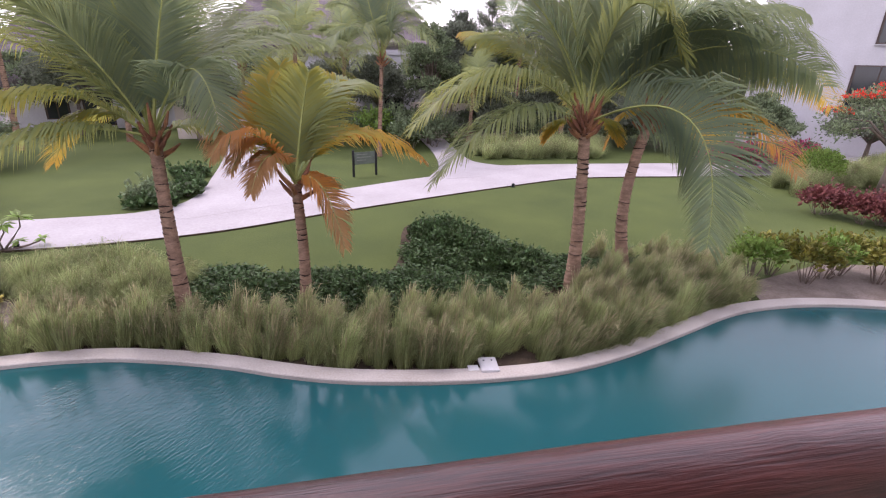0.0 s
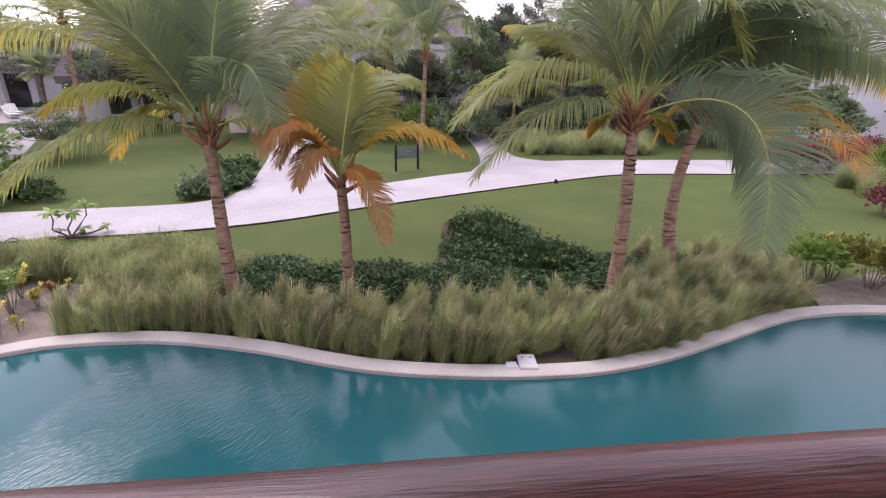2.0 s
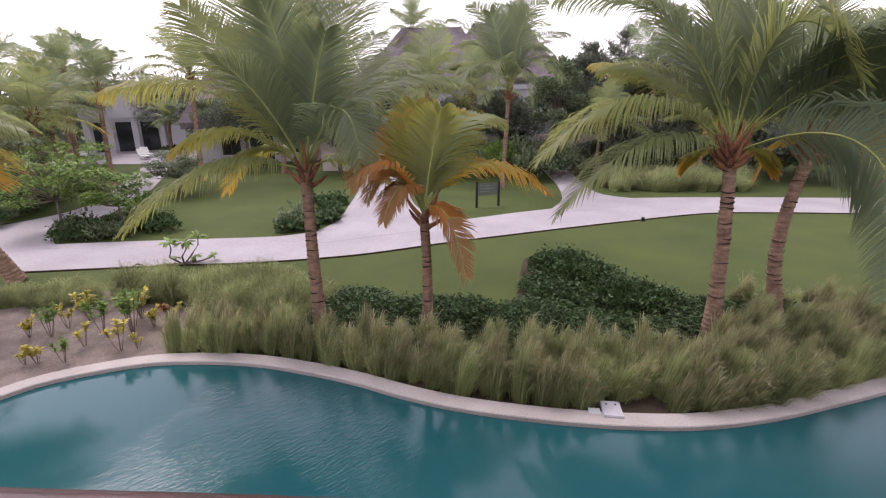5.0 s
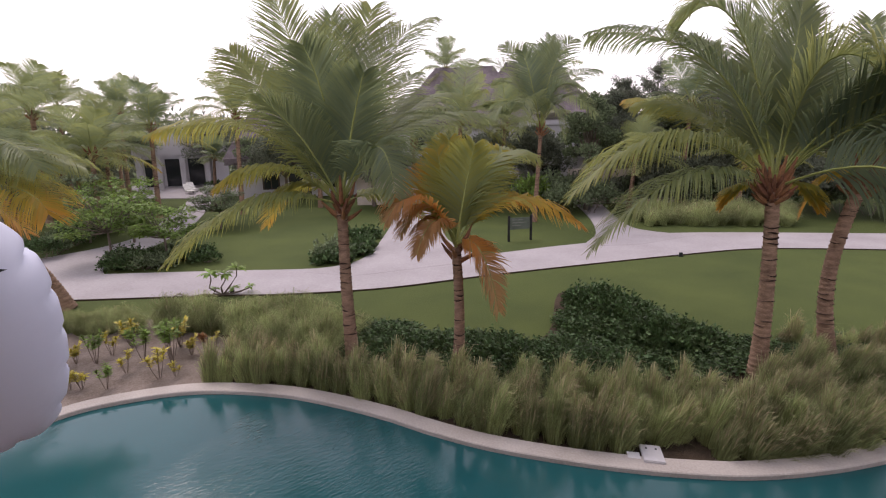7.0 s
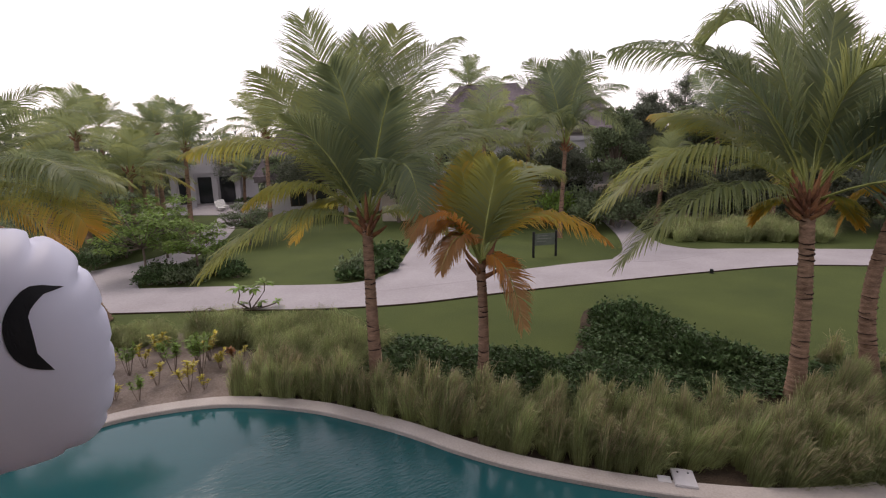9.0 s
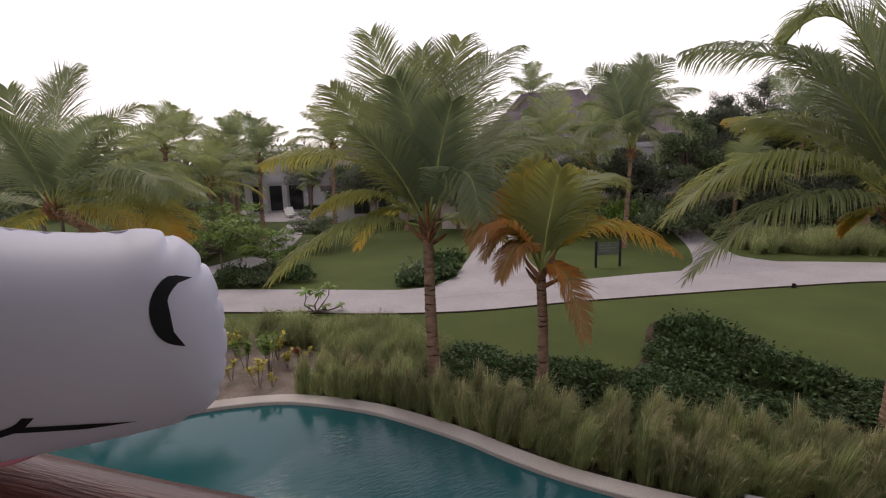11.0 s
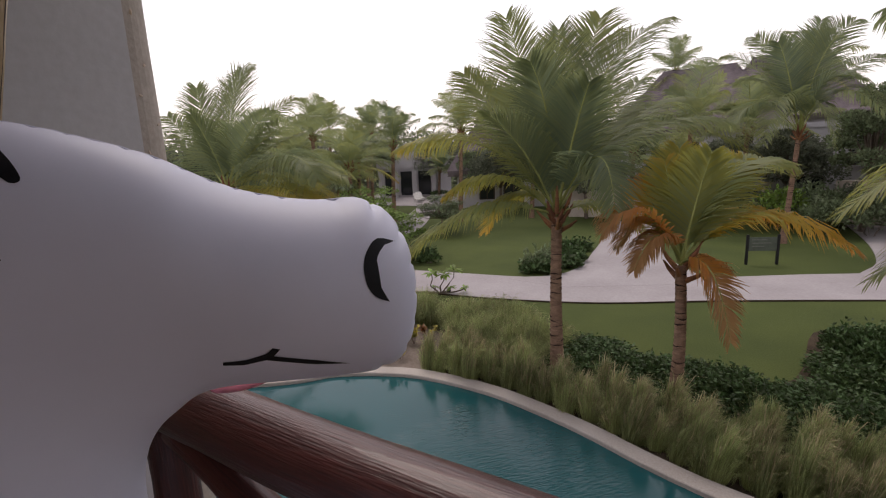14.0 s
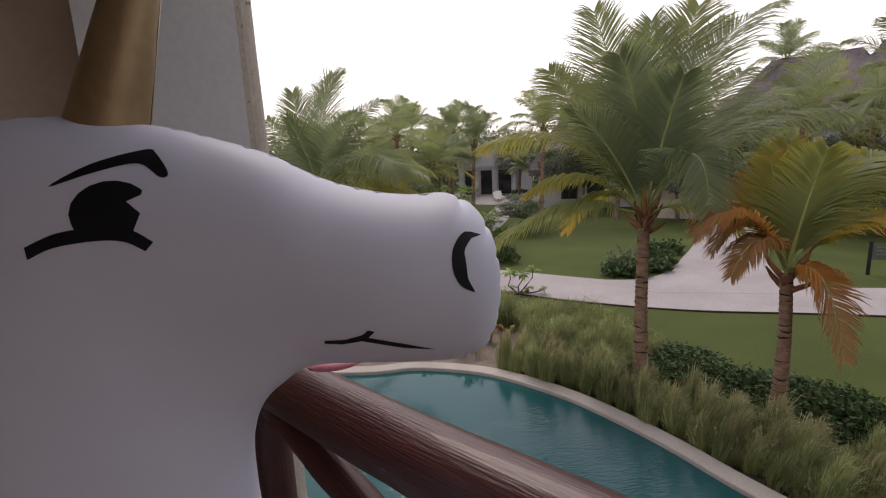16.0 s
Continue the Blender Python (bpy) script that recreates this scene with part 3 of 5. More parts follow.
def palm(at, crown, r0, r1, fronds, label, seed, bend=(0.0, 0.0), boots=16, pairs=92, half=0.0135, group="coconut palms"):
    """crown: offset of the crown from the foot; fronds: rows of tip offset, pull, lift and age."""
    th = empty("coconut_palm", at, label, "palm tree", group)
    rings = max(12, int(crown[2] / 0.1))
    bm, path, rad = trunk_mesh(crown, r0, r1, bend, seed, rings)
    part("trunk", bm, TRUNK, th, smooth=True)
    bm = bmesh.new()
    rr = random.Random(seed)
    for i in range(int(len(path) * 0.22), len(path) - 4, 3):
        # split rings of old leaf scars
        if rr.random() < 0.22:
            continue
        q, k = Vector(path[i]), rad[i]
        sp, th_ = rr.uniform(1.6, 5.2), rr.uniform(0.5, 1.15)
        a0 = rr.random() * 6.3
        vs = []
        for j in range(9):
            a = a0 + j / 8 * sp
            for dz, dr in ((-0.022, 1.0), (0.0, 1.1), (0.02, 1.0)):
                vs.append(bm.verts.new(q + Vector((math.cos(a) * k * dr, math.sin(a) * k * dr, dz * th_ * (1 - abs(j - 4) / 5) + 0.012 * math.sin(2 * a + i)))))
        for j in range(8):
            for m in (0, 1):
                bm.faces.new((vs[j * 3 + m], vs[j * 3 + m + 1], vs[j * 3 + m + 4], vs[j * 3 + m + 3]))
    part("bark_scarring", bm, RING, th)
    c = Vector(crown)
    bm = bmesh.new()
    for i in range(boots):
        a, z = i * 2.4 + rr.random(), i / boots
        d = Vector((math.cos(a), math.sin(a), 0))
        ln = rr.uniform(0.25, 0.6)
        p0 = c + d * r1 * 0.7 + Vector((0, 0, -0.28 + 0.4 * z))
        p1 = p0 + d * ln * (0.75 - 0.4 * z) + Vector((0, 0, ln * (0.5 + 0.5 * z)))
        tube(bm, [p0, (p0 + p1) / 2 + d * 0.03, p1], [0.055, 0.04, 0.015], 5)
    part("crown_fibre", bm, BOOT, th, "dry orange-brown leaf bases")
    for i, (x, y, z, hx, arch, age, *roll) in enumerate(fronds):
        f = new("frond", frond_mesh((x, y, z), hx, arch, age, seed * 100 + i, pairs, half, 1 + 1.6 * max(0.0, age - 0.45), sum(roll)))
        f.parent = th
        f.location = c + Vector((0, 0, 0.04 * (i % 4)))
        if age > 0.6:
            tagged(f, "yellow to dry orange frond")
    return th


# fronds by tip offset, pull, lift and age
full_upper = [
    (-1.31, 0.07, 4.13, 0.35, 0.1, 0.14), (-0.62, 1.02, 3.86, 0.6, 0.16, 0.1), (0.06, 1.57, 4.0, 0.34, 0.46, 0.14), (1.18, 1.81, 3.67, 0.23, 1.08, 0.16),
    (-0.18, -0.67, 3.02, 0.15, 0.68, 0.06), (0.88, -0.38, 2.48, 0.5, 0.41, 0.05), (-2.18, -0.32, 3.02, 0.55, 0.51, 0.2), (-2.81, -1.73, 1.39, 0.41, 1.39, 0.24),
]
full_lower = [
    (-1.63, -1.57, 0.52, 0.5, 1.09, 0.3), (-2.14, -2.38, -0.79, 0.52, 1.1, 0.26), (1.52, -0.58, 0.23, 0.86, 2.05, 0.04), (2.45, 2.14, 1.64, 0.46, 1.3, 0.08),
    (1.59, 2.49, 2.32, 0.41, 1.08, 0.1), (1.42, 1.3, -0.65, 0.51, 0.93, 0.3), (-1.84, 1.14, 2.78, 0.38, 0.54, 0.1), (0.52, 2.52, 2.69, 0.4, 0.31, 0.1),
    (-0.9, -1.15, 2.14, 0.41, 0.47, 0.12), (-1.64, -0.35, -0.43, 0.54, 1.23, 0.34),
]
palm((-5.07, 8.44, 0), (-0.22, 0.28, 3.4), 0.135, 0.11, full_upper + full_lower, "coconut palm with full green crown above ornamental grass", 3, (-0.03, 0.0), pairs=108, half=0.015)
young_upper = [
    (0.37, 0.03, 1.96, 0.45, 0.18, 0.2), (-0.41, 0.13, 1.78, 0.52, 0.22, 0.26), (0.61, 0.96, 1.73, 0.38, 0.17, 0.26), (1.13, 1.47, 1.57, 0.3, 1.35, 0.2),
    (2.19, 1.36, 0.32, 0.38, 1.46, 0.48), (0.89, -0.08, -1.24, 0.62, 1.13, 0.78), (-1.07, -0.87, 0.55, 0.58, 1.3, 0.74), (-0.46, -0.88, -0.1, 0.56, 1.05, 0.86),
]
young_lower = [
    (-0.94, 0.11, 1.49, 0.57, 0.46, 0.5), (1.05, 1.47, 0.7, 0.46, 0.86, 0.5), (-0.4, 0.76, 1.96, 0.7, 0.18, 0.24), (-1.07, -0.26, 0.1, 0.53, 1.26, 0.8),
    (0.4, 0.32, -0.76, 0.69, 0.76, 0.86),
]
palm((-2.83, 8.82, 0), (-0.06, 0.13, 2.65), 0.115, 0.095, young_upper + young_lower, "young coconut palm with yellowing and dry orange fronds", 5, (0.05, 0.0), boots=7, pairs=84, half=0.016)
tall_upper = [
    (-3.07, -1.41, -1.02, 0.53, 1.47, 0.16), (-3.51, -1.03, -0.14, 0.53, 1.94, 0.18), (-2.4, 0.58, 1.55, 0.5, 0.94, 0.16), (-3.29, -0.22, 2.76, 0.28, 1.48, 0.1),
    (-1.86, -0.31, 2.89, 0.45, 2.69, 0.1), (-0.19, 1.32, 4.68, 0.79, 0.34, 0.08), (1.54, -0.67, 1.19, 0.15, 3.01, 0.2), (4.51, -0.09, 0.76, 0.4, 2.13, 0.12, 40),
]
tall_lower = [
    (2.01, -1.94, -1.94, 0.96, 2.5, 0.03, 70), (-0.26, 2.18, 3.25, 0.6, 0.1, 0.1), (1.89, 1.65, 2.49, 0.43, 0.42, 0.1), (-1.49, 1.69, 2.92, 0.52, 0.58, 0.1),
    (-0.75, 0.42, -0.45, 0.62, 0.5, 0.4), (4.47, 1.34, 2.29, 0.53, 1.49, 0.08), (0.19, 0.56, 3.17, 0.6, 0.31, 0.06), (2.77, -0.23, 1.97, 0.44, 1.52, 0.05),
    (-2.49, 1.97, 1.77, 0.49, 0.7, 0.3), (0.9, 0.42, -0.5, 0.6, 0.5, 0.38),
]
tall_windward = [
    (4.2, 0.5, 1.5, 0.42, 1.9, 0.08, 30), (3.9, -0.7, 1.0, 0.45, 1.7, 0.06, 45), (3.3, 0.9, 2.3, 0.4, 1.3, 0.06, 20), (2.6, -0.9, 1.6, 0.4, 1.5, 0.04, 30),
]
palm((2.85, 10.62, 0), (-0.15, 0.05, 3.75), 0.15, 0.12, tall_upper + tall_lower + tall_windward, "tall coconut palm with large arching green fronds", 7, (0.04, 0.0), boots=44, pairs=116, half=0.0175)
curved_upper = [
    (3.14, -0.59, -1.0, 0.51, 1.46, 0.56), (2.15, -0.43, 0.09, 0.43, 1.3, 0.12), (1.2, 0.96, 2.43, 0.27, 0.47, 0.1), (-0.75, 1.12, 2.46, 0.42, 0.31, 0.1),
    (2.49, 1.04, 1.95, 0.37, 0.88, 0.1), (-1.82, 0.63, 0.42, 0.54, 0.76, 0.2), (0.3, 1.71, 3.09, 0.6, 0.1, 0.1), (4.17, 0.46, 0.26, 0.5, 1.83, 0.36),
]
curved_lower = [
    (1.82, 0.68, -0.63, 0.51, 0.94, 0.4), (-1.4, 1.35, 1.44, 0.54, 0.71, 0.15), (-0.81, 0.31, -0.8, 0.72, 0.79, 0.5), (2.61, 1.5, 1.17, 0.31, 0.83, 0.2),
]
palm((4.32, 11.45, 0), (0.02, 0.12, 3.8), 0.145, 0.115, curved_upper + curved_lower, "coconut palm with a curved trunk leaning from the bed", 9, (-0.32, -0.12), boots=22, half=0.0145)
broad_upper = [
    (0.73, 0.86, 3.8, 0.15, 1.26, 0.1), (3.08, 1.8, 2.13, 0.45, 1.13, 0.12), (4.17, 1.92, 0.25, 0.53, 1.27, 0.14), (-1.31, -0.1, 3.3, 0.88, 0.1, 0.1),
    (-2.71, -0.72, 2.59, 0.43, 0.1, 0.14), (0.74, 2.23, 2.93, 0.3, 0.43, 0.14), (4.13, 1.29, -0.46, 0.6, 1.09, 0.3), (-1.26, 1.51, 4.05, 0.32, 0.51, 0.08),
]
broad_lower = [
    (-3.15, -1.71, 0.78, 0.44, 0.1, 0.2), (0.74, 2.57, 1.76, 0.35, 0.46, 0.1), (2.27, 0.64, 2.32, 0.38, 0.52, 0.06), (-0.02, -0.83, 2.32, 0.28, 0.1, 0.08),
    (4.5, 0.73, -0.61, 0.96, 0.73, 0.4), (4.53, 0.7, 0.34, 0.82, 1.69, 0.12), (2.11, 1.55, -1.4, 0.67, 0.86, 0.5), (-2.2, -1.2, -1.2, 0.31, 0.36, 0.4),
]
palm((-15.0, 8.9, 0), (-1.25, -2.6, 3.85), 0.2, 0.15, broad_upper + broad_lower, "broad coconut palm leaning over the sand bed", 11, (0.25, 0.5), pairs=100, half=0.016)
villa_upper = [
    (-3.01, -1.02, 3.71, 0.52, 1.82, 0.08), (-2.11, 0.22, 4.53, 0.38, 1.26, 0.08), (0.2, 1.12, 4.87, 0.15, 0.85, 0.04), (1.38, 1.18, 4.61, 0.15, 1.45, 0.06),
    (2.67, 2.7, 3.26, 0.34, 1.86, 0.08), (-2.31, -1.89, 0.36, 0.69, 2.4, 0.1), (2.7, 1.98, 0.68, 0.4, 2.79, 0.1), (-0.95, -1.84, -0.48, 0.55, 3.69, 0.1),
]
villa_lower = [
    (1.38, -0.48, -0.57, 0.41, 3.15, 0.1), (-0.63, 1.69, 4.66, 0.23, 1.48, 0.05), (2.21, 0.53, 1.91, 0.23, 2.37, 0.08), (-2.77, 0.04, 2.42, 0.42, 1.89, 0.1),
    (-0.97, -0.69, 4.02, 0.62, 1.24, 0.04),
]
palm((-4.5, 27.2, 0), (0.2, 0.1, 5.0), 0.13, 0.1, villa_upper + villa_lower, "tall windswept coconut palm before a white villa", 21, (0.0, 0.0), boots=14, pairs=66, half=0.022, group="background palms")


def random_palm(at, height, reach, seed, label, lean=(0.0, 0.0), age=0.12, count=17, wind=0.4):
    r = random.Random(seed)
    rows = []
    for i in range(count):
        a = i * 2.39996 + r.uniform(-0.35, 0.35)
        e = 1.3 - 1.7 * i / count + r.uniform(-0.12, 0.12)
        ln = reach * r.uniform(0.8, 1.1) * (0.8 + 0.2 * math.cos(e))
        out = math.cos(e)
        rows.append((math.cos(a) * out * ln + wind, math.sin(a) * out * ln, math.sin(e) * ln - 0.18 * ln * out, r.uniform(0.35, 0.6), ln * r.uniform(0.12, 0.36), age + 0.35 * max(0, i / count - 0.6) + r.uniform(0, 0.06)))
    return palm(at, (lean[0], lean[1], height), 0.16, 0.12, rows, label, seed, boots=12, pairs=46, half=0.022, group="background palms")


FAR_PALM = "tall coconut palm among the villas' greenery"
far_palms = [(-27.5, 22.3, 6.9, 2.7, 22), (-23.3, 25.0, 6.4, 2.8, 23), (-33.5, 23.5, 7.0, 2.7, 24), (-17.5, 47.5, 11.2, 2.8, 25), (-10.2, 30.5, 6.0, 3.4, 26), (-37, 27.5, 7.2, 2.8, 28), (-38, 20.0, 7.0, 2.9, 29), (-20, 29, 5.4, 3.0, 30), (-42.5, 31, 6.2, 2.5, 31), (-26, 17.5, 5.2, 2.6, 32), (3.5, 34.5, 6.6, 3.3, 33), (8.5, 37, 7.4, 3.2, 34), (-7.8, 49, 10.4, 2.6, 35)]
far_palms += [(-34.5, 33.8, 3.4, 1.8, 36), (-44, 24, 7.4, 2.8, 37), (-31, 18, 6.4, 2.7, 38), (-33, 20, 3.6, 2.6, 47), (-29.5, 15.5, 3.2, 2.4, 48), (-36, 23, 4.2, 2.6, 49), (-17.5, 31.5, 3.4, 2.6, 51), (-12.8, 33.8, 3.6, 2.6, 52), (6.5, 33, 3.6, 2.6, 53), (-15.5, 35, 6.4, 3.2, 39), (-8.0, 33.5, 5.4, 3.2, 40), (-40, 25, 7.6, 2.8, 41), (-46, 19, 7.4, 2.9, 42), (0.5, 33, 5.0, 2.8, 44)]
for x, y, h, reach, sd_ in far_palms:
    h *= (1.0, 0.96, 0.8, 0.98, 0.66)[sd_ % 5] if sd_ not in (25, 35) else 1.0
    random_palm((x, y, 0), h, reach * 1.22, sd_, FAR_PALM, (0.2, 0.1), 0.0 + 0.05 * (sd_ % 3))


# ---- shrubs, trees, grasses ----
def leaf(verts, faces, p, d, up, ln, w, fold=0.25):
    """A folded pointed leaf: two triangles on each side of its rib."""
    s = d.cross(up)
    s = s.normalized() if s.length > 1e-4 else Vector((1, 0, 0))
    n = s.cross(d).normalized()
    b = len(verts)
    mid = p + d * ln * 0.45
    verts += [p, mid + s * w + n * w * fold, p + d * ln - n * ln * 0.12, mid - s * w + n * w * fold, mid]
    faces += [(b, b + 1, b + 4), (b + 1, b + 2, b + 4), (b + 2, b + 3, b + 4), (b + 3, b, b + 4)]


def rand_dir(r):
    z, a = r.uniform(-1, 1), r.uniform(0, 2 * math.pi)
    q = math.sqrt(1 - z * z)
    return Vector((q * math.cos(a), q * math.sin(a), z))


def dome(verts, faces, r, c, rad, count, ln, lumps=7, shell=0.55, low=-0.15):
    """Leaves over an uneven rounded mass made of several lumps."""
    c = Vector(c)
    cs = [(c, Vector(rad))]
    for i in range(lumps):
        d = rand_dir(r)
        d.z = abs(d.z) * 0.8
        k = r.uniform(0.35, 0.6)
        cs.append((c + Vector([a * b * 0.7 for a, b in zip(d, rad)]), Vector(rad) * k))
    for i in range(count):
        o, q = cs[0] if r.random() < 0.4 else r.choice(cs)
        d = rand_dir(r)
        if d.z < low:
            d.z = -d.z
        t = shell + (1 - shell) * r.random() ** 0.5 + 0.08 * r.gauss(0, 1)
        p = o + Vector([a * b * t for a, b in zip(d, q)])
        if p.z < 0.03:
            continue
        out = (d + rand_dir(r) * 0.8 + Vector((0, 0, 0.35))).normalized()
        leaf(verts, faces, p, out, rand_dir(r), ln * r.uniform(0.7, 1.2), ln * r.uniform(0.24, 0.34))


def shoots(verts, faces, r, c, rad, n, ln):
    """Young leafy twigs that stand out of a shrub's top and sides."""
    for i in range(n):
        d = rand_dir(r)
        d.z = abs(d.z) * 0.9 + 0.15
        d.normalize()
        p = Vector(c) + Vector([a * b * r.uniform(0.85, 1.02) for a, b in zip(d, rad)])
        grow = (d + Vector((0, 0, 0.9)) + rand_dir(r) * 0.5).normalized()
        h = ln * r.uniform(1.0, 2.4)
        for k in range(7):
            o = (grow * 0.5 + rand_dir(r)).normalized()
            leaf(verts, faces, p + grow * h * k / 6, o, rand_dir(r), ln * r.uniform(0.6, 1.0), ln * 0.24)


def stems_bm(r, c, rad, n, thick=0.012):
    bm = bmesh.new()
    for i in range(n):
        a, k = r.uniform(0, 6.28), r.uniform(0.2, 0.75)
        top = Vector((c[0] + math.cos(a) * rad[0] * k, c[1] + math.sin(a) * rad[1] * k, c[2] + rad[2] * r.uniform(0.1, 0.7)))
        foot = Vector((c[0] * 0.5 + math.cos(a) * rad[0] * k * 0.3, c[1] * 0.5 + math.sin(a) * rad[1] * k * 0.3, 0))
        tube(bm, [foot, foot.lerp(top, 0.5) + rand_dir(r) * 0.04, top], [thick, thick * 0.8, thick * 0.4], 5)
    return bm


def bush(name, at, rad, count, ln, mat, label, group, seed, lift=0.0, stem_n=8, flowers=None, flower_share=0.2):
    r = random.Random(seed)
    th = empty(name, at, label, "shrub", group)
    verts, faces = [], []
    dome(verts, faces, r, (0, 0, lift + rad[2] * 0.4), rad, count, ln)
    shoots(verts, faces, r, (0, 0, lift + rad[2] * 0.4), rad, count // 26, ln)
    raw("foliage", verts, faces, mat, th)
    part("stemwork", stems_bm(r, (0, 0, lift), rad, stem_n), BARK, th)
    if flowers:
        verts, faces = [], []
        dome(verts, faces, r, (0, 0, lift + rad[2] * 0.45), [k * 1.03 for k in rad], int(count * flower_share), ln * 0.9, shell=0.85, low=0.1)
        raw("blossom", verts, faces, flowers, th)
    return th


DARK_LABEL = "dense dark green leafy shrub in the mulched bed"
protos = [bush("shrub", (0.2, 12.7, 0), (0.95, 0.8, 0.42), 2300, 0.135, LEAF_DARK, DARK_LABEL, "dark shrubs", 41), bush("shrub", (1.3, 11.6, 0), (0.9, 0.75, 0.38), 2100, 0.135, LEAF_DARK, DARK_LABEL, "dark shrubs", 42), bush("shrub", (-0.35, 13.4, 0), (0.85, 0.85, 0.44), 2300, 0.135, LEAF_DARK, DARK_LABEL, "dark shrubs", 43)]
rs = random.Random(5)
# tall mound, then the low strip behind the grass
spots = [(-0.45, 12.2, 0.75), (0.55, 13.1, 0.78), (-0.2, 11.6, 0.75), (0.9, 12.5, 0.85), (1.9, 12.0, 0.7), (2.2, 11.2, 0.6), (0.6, 10.9, 0.6), (1.5, 10.6, 0.55), (-0.5, 10.7, 0.6), (-0.4, 13.9, 0.66)]
spots += [(-5.6 + 0.62 * i, 9.45 + 0.25 * math.sin(i * 1.7) + 0.04 * i, 0.8 + 0.1 * math.sin(i * 2.3)) for i in range(9)] + [(-4.4 + 0.9 * i, 9.0 + 0.16 * i, 0.8) for i in range(6)] + [(3.5, 11.6, 0.7), (4.9, 12.2, 0.7), (-3.3, 8.75, 0.75)]
for i, (x, y, k) in enumerate(spots):
    q = copy_thing(protos[i % 3], pose(x, y, 0, 0, 0, rs.uniform(0, 360)))
    q.scale = (0.75 + 0.3 * k, 0.75 + 0.3 * k, k / 1.35 * rs.uniform(0.75, 1.2))


def tuft_mesh(seed, blades, height, plumes, weep=0.0):
    """A clump of fine arching blades with soft pale plumes; short outer blades hide its foot. weep: how far the tips
    bend over.
    """
    r = random.Random(seed)
    verts, faces, mi = [], [], []
    skirt = blades // 4
    for i in range(skirt + blades + plumes):
        a = r.uniform(0, 6.283)
        d = Vector((math.cos(a), math.sin(a), 0))
        k = r.random()
        q = r.random() ** 0.6
        foot = d * 0.15 * q
        plume = i >= skirt + blades
        h = height * (1.12 - 0.5 * q) * r.uniform(0.72, 1.12) * (1.1 if plume else 1)
        lean = (0.42 * r.random() if r.random() < 0.22 else 0.2 * k * k - 0.04 * q + weep * k) * h
        if i < skirt:
            foot, h = d * r.uniform(0.1, 0.2), height * r.uniform(0.25, 0.55)
            lean = h * r.uniform(0.15, 0.55)
        wind = Vector((0.12, -0.02, 0)) * h * r.uniform(0.2, 1.5)
        side = Vector((-d.y, d.x, 0)).lerp(rand_dir(r), 0.5).normalized()
        w = r.uniform(0.0035, 0.0065) if plume else r.uniform(0.0018, 0.0038)
        p1 = foot + d * lean * 0.25 + Vector((0, 0, h * 0.5))
        p2 = foot + d * lean * 0.62 + wind * 0.45 + Vector((0, 0, h * 0.84))
        p3 = foot + d * lean * 1.2 + wind + Vector((0, 0, h * (1.0 - 0.2 * k - 0.5 * weep * k)))
        b = len(verts)
        verts += [foot - side * w, foot + side * w, p1 - side * w, p1 + side * w, p2 - side * w * 0.8, p2 + side * w * 0.8, p3]
        faces += [(b, b + 1, b + 3, b + 2), (b + 2, b + 3, b + 5, b + 4), (b + 4, b + 5, b + 6)]
        mi += [0, int(plume), int(plume)]
    me = bpy.data.meshes.new("grass_tuft")
    me.from_pydata(verts, [], faces)
    me.materials.append(BLADE)
    me.materials.append(PLUME)
    me.polygons.foreach_set("material_index", mi)
    return me


TUFTS = [tuft_mesh(60 + i, 860, 0.9, 40 + 90 * (i % 3)) for i in range(6)]
GREEN_TUFTS = [tuft_mesh(80 + i, 950, 0.88, 30, 0.5) for i in range(3)]


def plant_tuft(x, y, k, meshes, r, label):
    ob = new("ornamental_grass", r.choice(meshes))
    ob.matrix_basis = pose(x, y, 0.0, r.uniform(-8, 8), r.uniform(-6, 12), r.uniform(-40, 40))
    q = r.uniform(0.7, 1.25)
    ob.scale = (k * r.uniform(0.85, 1.2), k * r.uniform(0.85, 1.2), k * q)
    tagged(ob, label, "ornamental grass", "fountain grass clumps")


def edge_y(x):
    best = min(range(len(FAR_OUT)), key=lambda i: abs(FAR_OUT[i][0] - x))
    return FAR_OUT[best][1]


rg = random.Random(8)
for row in range(6):
    for i in range(39):
        x = -7.42 + 0.37 * i + rg.uniform(-0.12, 0.12) + 0.18 * (row % 2)
        y = edge_y(x) + 0.19 + 0.37 * row + rg.uniform(-0.1, 0.1)
        if abs(x - 0.78) < 0.33 and row == 0 or (1.0 < x < 1.45 and row == 0):
            continue
        lim = 8.1 if x < -4.4 else (8.2 + 0.17 * (x + 4.2) if x < 2.6 else 12.3)
        if y > lim or x > 7.0:
            continue
        if math.hypot(x + 5.07, y - 8.44) < 0.22 or math.hypot(x + 2.83, y - 8.82) < 0.2:
            continue
        plant_tuft(x, y, 0.9 if row < 3 else 0.87, TUFTS, rg, "tall fountain grass clump with soft pale plumes")
for i in range(95):
    x = rg.uniform(-10.8, -5.7)
    y = rg.uniform(8.2 + 0.12 * (x + 6) * -1 * 0.2, 10.2)
    if x < -8.3 and y < 8.8:
        y += 0.8
    if x < -8.9 and y > 9.2:
        continue
    plant_tuft(x, y, rg.uniform(0.85, 1.05), GREEN_TUFTS, rg, "green fountain grass clump beside the lawn")
for i in range(70):
    u = rg.random()
    x, y = -13.9 + 4.6 * u, 7.2 + 1.65 * u + rg.uniform(-0.1, 0.75)
    plant_tuft(x, y, rg.uniform(0.5, 0.66), GREEN_TUFTS, rg, "green fountain grass clump behind the sand bed")
